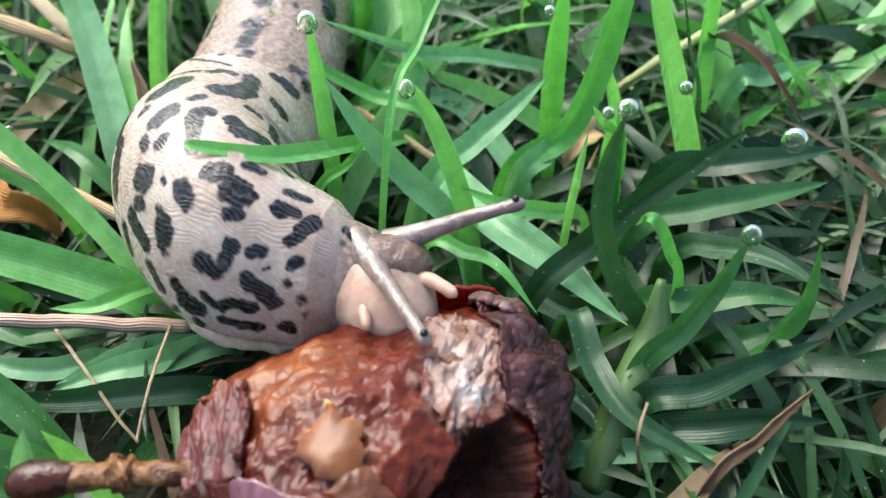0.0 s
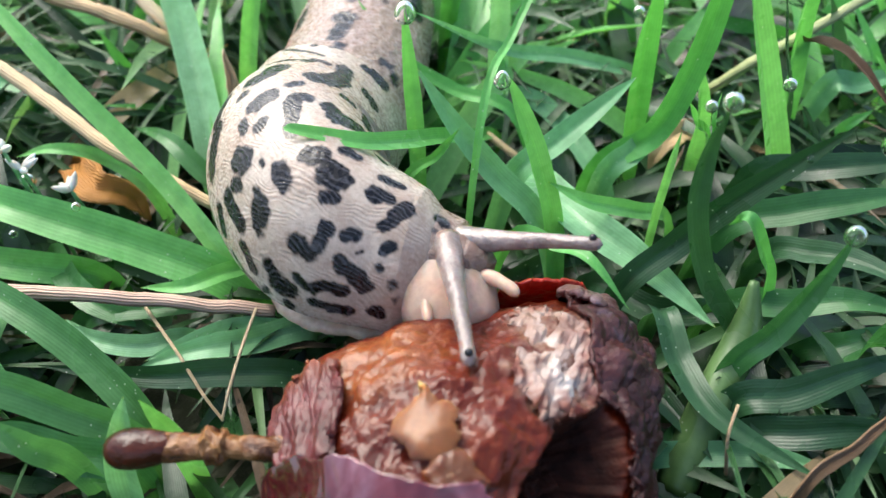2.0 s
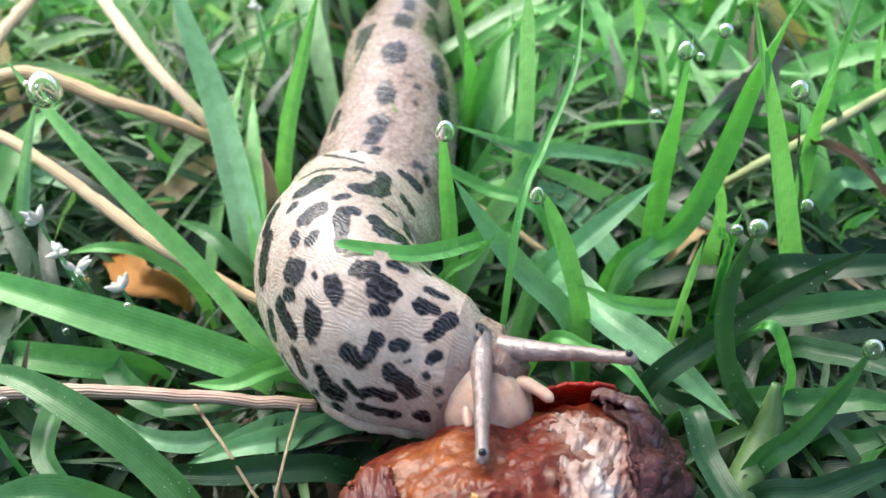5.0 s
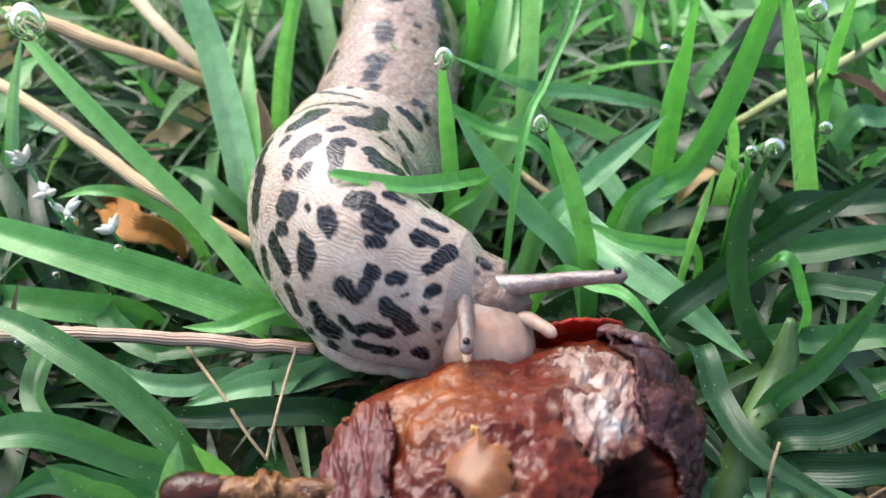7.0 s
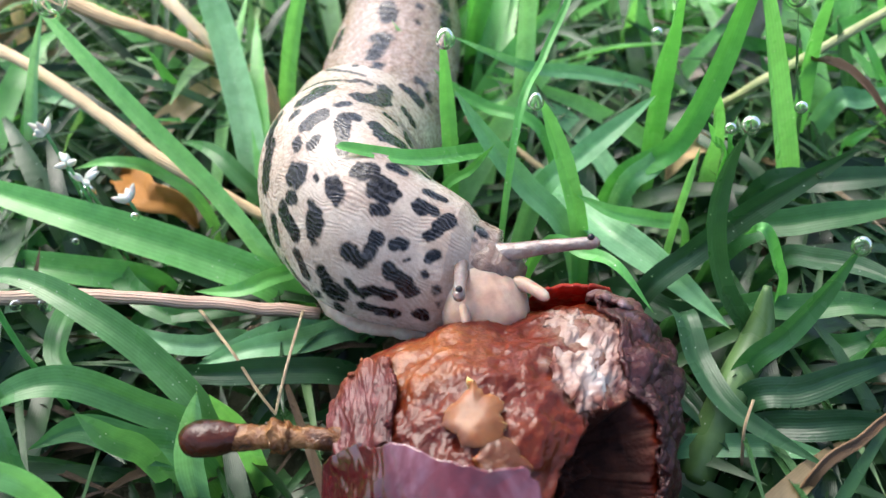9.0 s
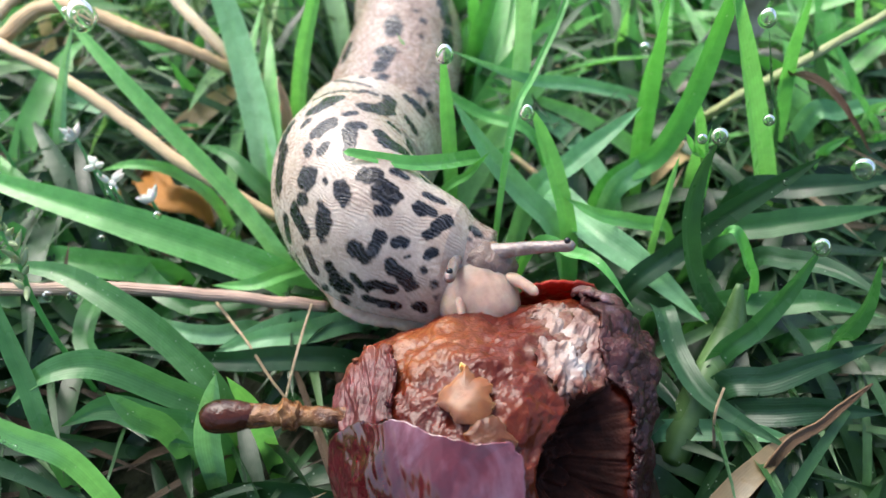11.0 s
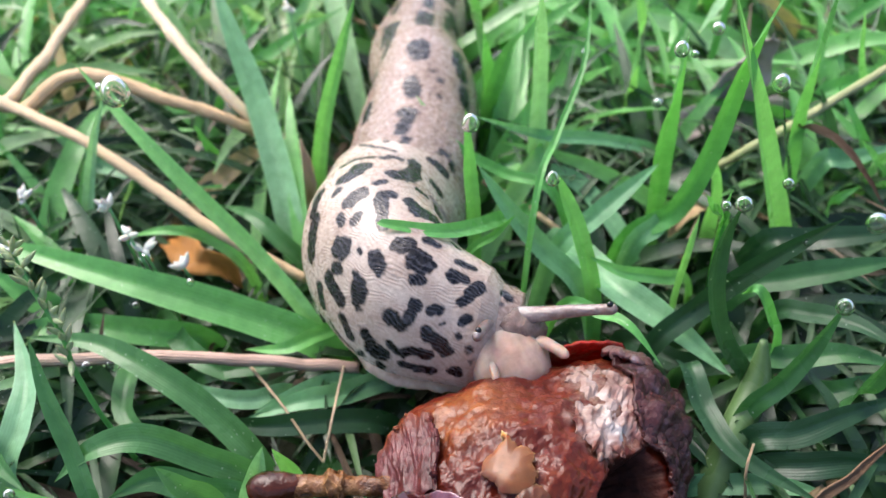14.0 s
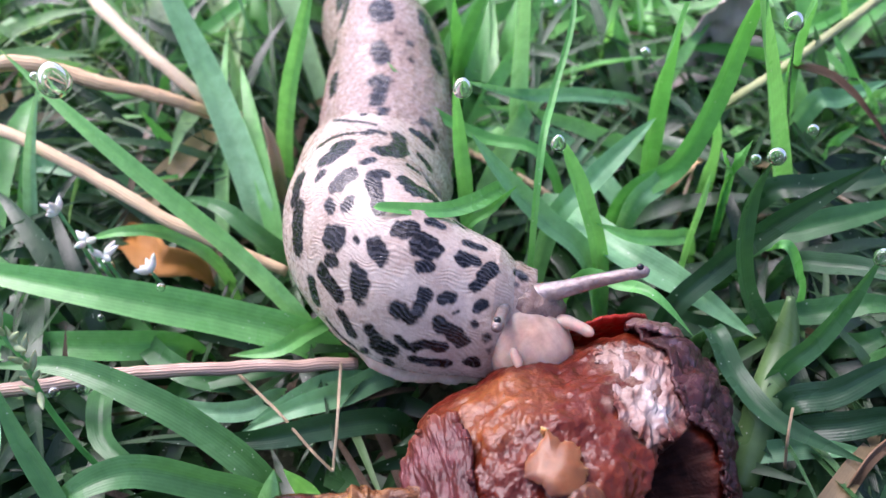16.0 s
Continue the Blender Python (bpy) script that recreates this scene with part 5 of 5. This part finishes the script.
straw(STRAW, 1.1, "dry tan grass straw lying across the lawn", [(-111.7, 116.7, 26), (-97.9, 110.3, 25), (-79.3, 101.2, 22), (-57.6, 89.9, 14), (-42.5, 86.3, 7)])
straw(STRAW, 1.3, "orange-tan dry grass stalk", [(-101.3, 112, 24), (-98.8, 126.6, 27), (-99, 153.2, 30)])
straw(STRAW, 1.35, "bent orange-tan dry stalk", [(-96.5, 111, 24), (-87.3, 115.8, 29), (-73.1, 114.9, 25), (-62.3, 114.9, 21), (-54.6, 118.6, 14)])
straw(STRAW, 1.3, "pale dry straw stalk", [(-88.8, 151.3, 32), (-72.9, 129.8, 28), (-61.2, 119.6, 22), (-53.8, 117.6, 14)])
straw(PINK_STRAW, 1.05, "flat pinkish dry straw beside the slug", [(-89.6, 63.1, 9), (-74.1, 64.3, 10), (-57, 66.3, 9), (-44.9, 67.9, 7), (-31.7, 69.8, 4)])
straw(STRAW, 0.22, "fine dry root fibre", [(-48, 68.5, 5), (-42, 61.7, 5), (-37.6, 56.9, 3), (-34.9, 54.6, 1)])
straw(STRAW, 0.22, "fine dry root fibre", [(-33.9, 69.3, 5), (-34, 59.5, 5), (-34.7, 53.9, 2)])
straw(STRAW, 0.6, "tan dry straw behind the slug", [(-13.9, 111.1, 10), (-5.6, 102.6, 10), (1.3, 97.7, 7)])
straw(STALK, 0.8, "pale yellow-green fallen stalk", [(25.4, 115.2, 8), (31.7, 107.9, 20), (42.1, 110.5, 26), (56.4, 117.4, 32)])
straw(STRAW, 0.6, "reddish dry straw in the lawn", [(-13.1, 181.4, 10), (3.4, 174.4, 12), (24.9, 182.4, 10)])
straw(STRAW, 0.9, "broken tan straw in the grass", [(-13.5, 138.5, 8), (1.8, 134.2, 10), (22, 136.9, 8)])
straw(STRAW, 0.6, "dry tan straw in the lawn", [(-93, 152.3, 8), (-91.8, 170.8, 10), (-89.8, 179.8, 12)])
straw(STRAW, 0.5, "dry tan straw in the lawn", [(-52.1, 189.3, 8), (-42.2, 182.3, 8), (-36.7, 185.8, 8)])
straw(STRAW, 0.2, "fine tan fibre by the fruit", [(21.6, 50.4, 2), (20.5, 50.5, 8), (21.7, 53.4, 10)])

dead_blade(DEAD_LEAF, 5, "curled orange-brown dead leaf", [(-70, 99.8, 4), (-63.3, 90.7, 7), (-58.2, 89.8, 6), (-54.5, 88.9, 3)])
dead_blade(LITTER, 1.5, "brown withered curved grass leaf", [(42.4, 125.3, 12), (38.4, 108.2, 24), (41.4, 101.5, 26), (44.5, 95.7, 24), (47.8, 91.6, 20)])
dead_blade(GREY_LEAF, 6, "grey-brown dead leaf in the grass", [(23.3, 130.3, 8), (32.7, 130.4, 12), (42.7, 132.2, 13), (53.4, 136.5, 10)])
dead_blade(GREY_LEAF, 9, "grey dead leaf standing in the grass", [(32.6, 133.8, 10), (35.3, 131.4, 22), (37.3, 127.2, 32)])
dead_blade(STRAW, 2, "yellow withered grass sheath", [(-45.9, 108.5, 6), (-45.6, 108, 14), (-46.3, 109, 20)])
dead_blade(LITTER, 1.2, "frayed brown dead leaf", [(26.7, 45, 8), (32.7, 49.2, 10), (39, 53.6, 12)])
dead_blade(STRAW, 5, "tan crumpled dead blade", [(-72.9, 141.9, 6), (-64.3, 134.3, 7), (-57.9, 132, 5)])
dead_blade(STRAW, 3, "tan dead blade among the grass", [(26.2, 108, 8), (20.2, 99.1, 12), (17.4, 96.6, 9)])
dead_blade(STRAW, 2.5, "tan dead blade among the grass", [(-13.1, 123.9, 4), (-6.4, 113.8, 7), (0.2, 114.5, 4)])

drop(-67.6, 90.4, 39, 2.19, 1.25)
drop(-15.3, 85.1, 37.5, 1.27, 1.2)
drop(-4, 78.3, 33, 1.00, 1.3)
drop(17.4, 65.7, 38.5, 1.01, 1)
drop(26, 86.8, 43, 1.21, 1.2)
drop(25.1, 73.7, 36, 0.72, 1)
drop(30.5, 60.8, 27, 1.10, 1.1)
drop(12.6, 88.5, 47, 1.06, 1.2)
drop(-66.6, 64.6, 9, 1.17, 1)
drop(42.3, 81.6, 24, 1.61, 1)
drop(14.6, 89.3, 46, 0.53, 1)
drop(-66.7, 82.2, 14, 1.09, 1)
drop(-69.7, 63.1, 10, 0.74, 1)
drop(16, 67.4, 37, 0.62, 1)
drop(20.5, 101.8, 44, 1.00, 1)
drop(-59, 30.8, 27, 0.57, 1)
drop(-57.9, 77.1, 14, 0.61, 1)
drop(-67.1, 75.9, 10, 0.54, 1)
drop(-70.7, 92.1, 39, 0.60, 1)
drop(15.6, 111.9, 26, 0.87, 1)
drop(5.3, 135.3, 24, 0.78, 1)
drop(-59.8, 94.6, 17, 0.48, 1)
drop(27.7, 69.4, 30, 0.43, 1)
for k, (x, y, z) in enumerate(spline(EDGED, 26)[6:24]):
    drop(x - 0.5, y - 0.9, z + 0.1, 0.13 + 0.05 * (k % 3), 1)

floret(-71.4, 85, 22, 3)
floret(-67, 80.5, 20, 3)
floret(-88.2, 89.5, 20, 3)
floret(-84.1, 76.4, 20, 3)
floret(-65.7, 80.7, 17, 2)
floret(-53.8, 141.4, 30, 3)
floret(-59.9, 80.4, 14, 2)
seed_head([(-63.3, 54.1, 8), (-65.9, 55.7, 16), (-67.4, 58.1, 23), (-71.4, 61.3, 28), (-74.1, 64.5, 31)])

stalk_pts = [(16.8, 50.6, -2), (19.7, 56, 4), (24.1, 63.1, 10), (24.6, 65.9, 16)]
v, f, uv = tube([(*(np.array(p) / 1000), r) for p, r in zip(stalk_pts, (0.0023, 0.0023, 0.0019, 0.0005))], 30, 14)
child(mesh_ob("stem", v, f, GRASS_STEM, uv), tuft_at(np.array(stalk_pts[1]) / 1000, GRASS_SHADED), "thick pale green jointed grass stem")


def motions():
    """Everything that moves: the slug's feelers."""
    def stalk(tip, root, length):
        tip, root = Vector(tip) / 1000, Vector(root) / 1000
        way = (tip - root).normalized()
        turn = way.to_track_quat("X", "Z").to_matrix().to_4x4()
        return Matrix.Translation(tip - way * length - Vector(SLUG_AT)) @ turn

    early, out, back = (-5.0, 66.6, 21.2), (-5.6, 65.0, 21.2), (-8.0, 64.6, 20.6)
    far = [(0, (8.6, 66.4, 26.8), early), (0.5, (7.9, 65.0, 26.0), out), (1, (7.1, 61.9, 25.5), out), (1.5, (7.3, 60, 25), out),
           (2, (6.5, 60.7, 25), out), (3, (7.7, 59.9, 24.8), out), (3.5, (7.9, 60.1, 25), out), (4, (7.1, 59.9, 25), out),
           (6.5, (6.1, 60.6, 25.7), back), (7, (4.8, 61.4, 25.7), back), (7.5, (4.4, 61.8, 26.2), back), (8, (4, 61.9, 26), back),
           (9, (3.3, 61.8, 25.5), back), (11.5, (2.2, 61.2, 25.5), back), (12, (2.6, 61.1, 26), back), (12.5, (3.2, 62, 26), back), (13, (3.4, 61.9, 26), back),
           (14.5, (3.7, 60.8, 25.5), back), (15, (3.5, 60.7, 25.5), back), (16, (4, 61.2, 27), back)]
    walk(far_feeler, [(t, stalk(tip, root, 0.016)) for t, tip, root in far])
    early, out, back = (-9.0, 66.0, 21.2), (-9.3, 64.4, 21.2), (-12.0, 63.5, 20.5)
    near = [(0, (-1.4, 50.6, 22.5), early), (0.5, (-2.5, 49.1, 22.5), out), (1, (-3.5, 48.5, 22.5), out), (1.5, (-4.4, 46.7, 22.5), out),
            (2, (-6.0, 46.3, 22.5), out), (3, (-6.6, 44.6, 22.5), out), (3.5, (-7.5, 44.6, 22.5), out), (4, (-9, 45.2, 22.5), out), (4.6, (-9.4, 46, 22.5), out),
            (6.0, (-10.4, 53.8, 21.8), back), (6.5, (-10.6, 54.9, 22), back), (7, (-11.2, 53.4, 22), back), (7.5, (-11.3, 53.7, 22), back),
            (8, (-11.7, 53.8, 22), back), (9, (-11.9, 55.4, 22), back), (11.5, (-12.9, 57.0, 23.2), back), (12.5, (-13.5, 57.9, 23.4), back),
            (13, (-13.9, 57.8, 23.4), back), (15, (-13.5, 57.2, 23.4), back), (16, (-13.8, 57.0, 23.4), back)]
    walk(near_feeler, [(t, stalk(tip, root, 0.0185)) for t, tip, root in near])
    nod = [(0, 3.3, 0.5, 0.8), (0.5, 2.5, 0.3, 0.6), (1, 1.6, 0.1, 0.4), (2, 0.4, -0.1, 0.2), (3.5, 0, 0, 0.1), (4.2, 0, 0, 0), (6.4, 0, 0, 0),
           (7.4, -0.2, 0, -0.1), (9, 0, 0, 0), (11.5, 0.1, 0, 0), (13, 0, 0, -0.1), (16, -0.1, 0, 0)]
    walk(head, [(t, Matrix.Translation((x / 1000, y / 1000, z / 1000))) for t, x, y, z in nod])


motions()
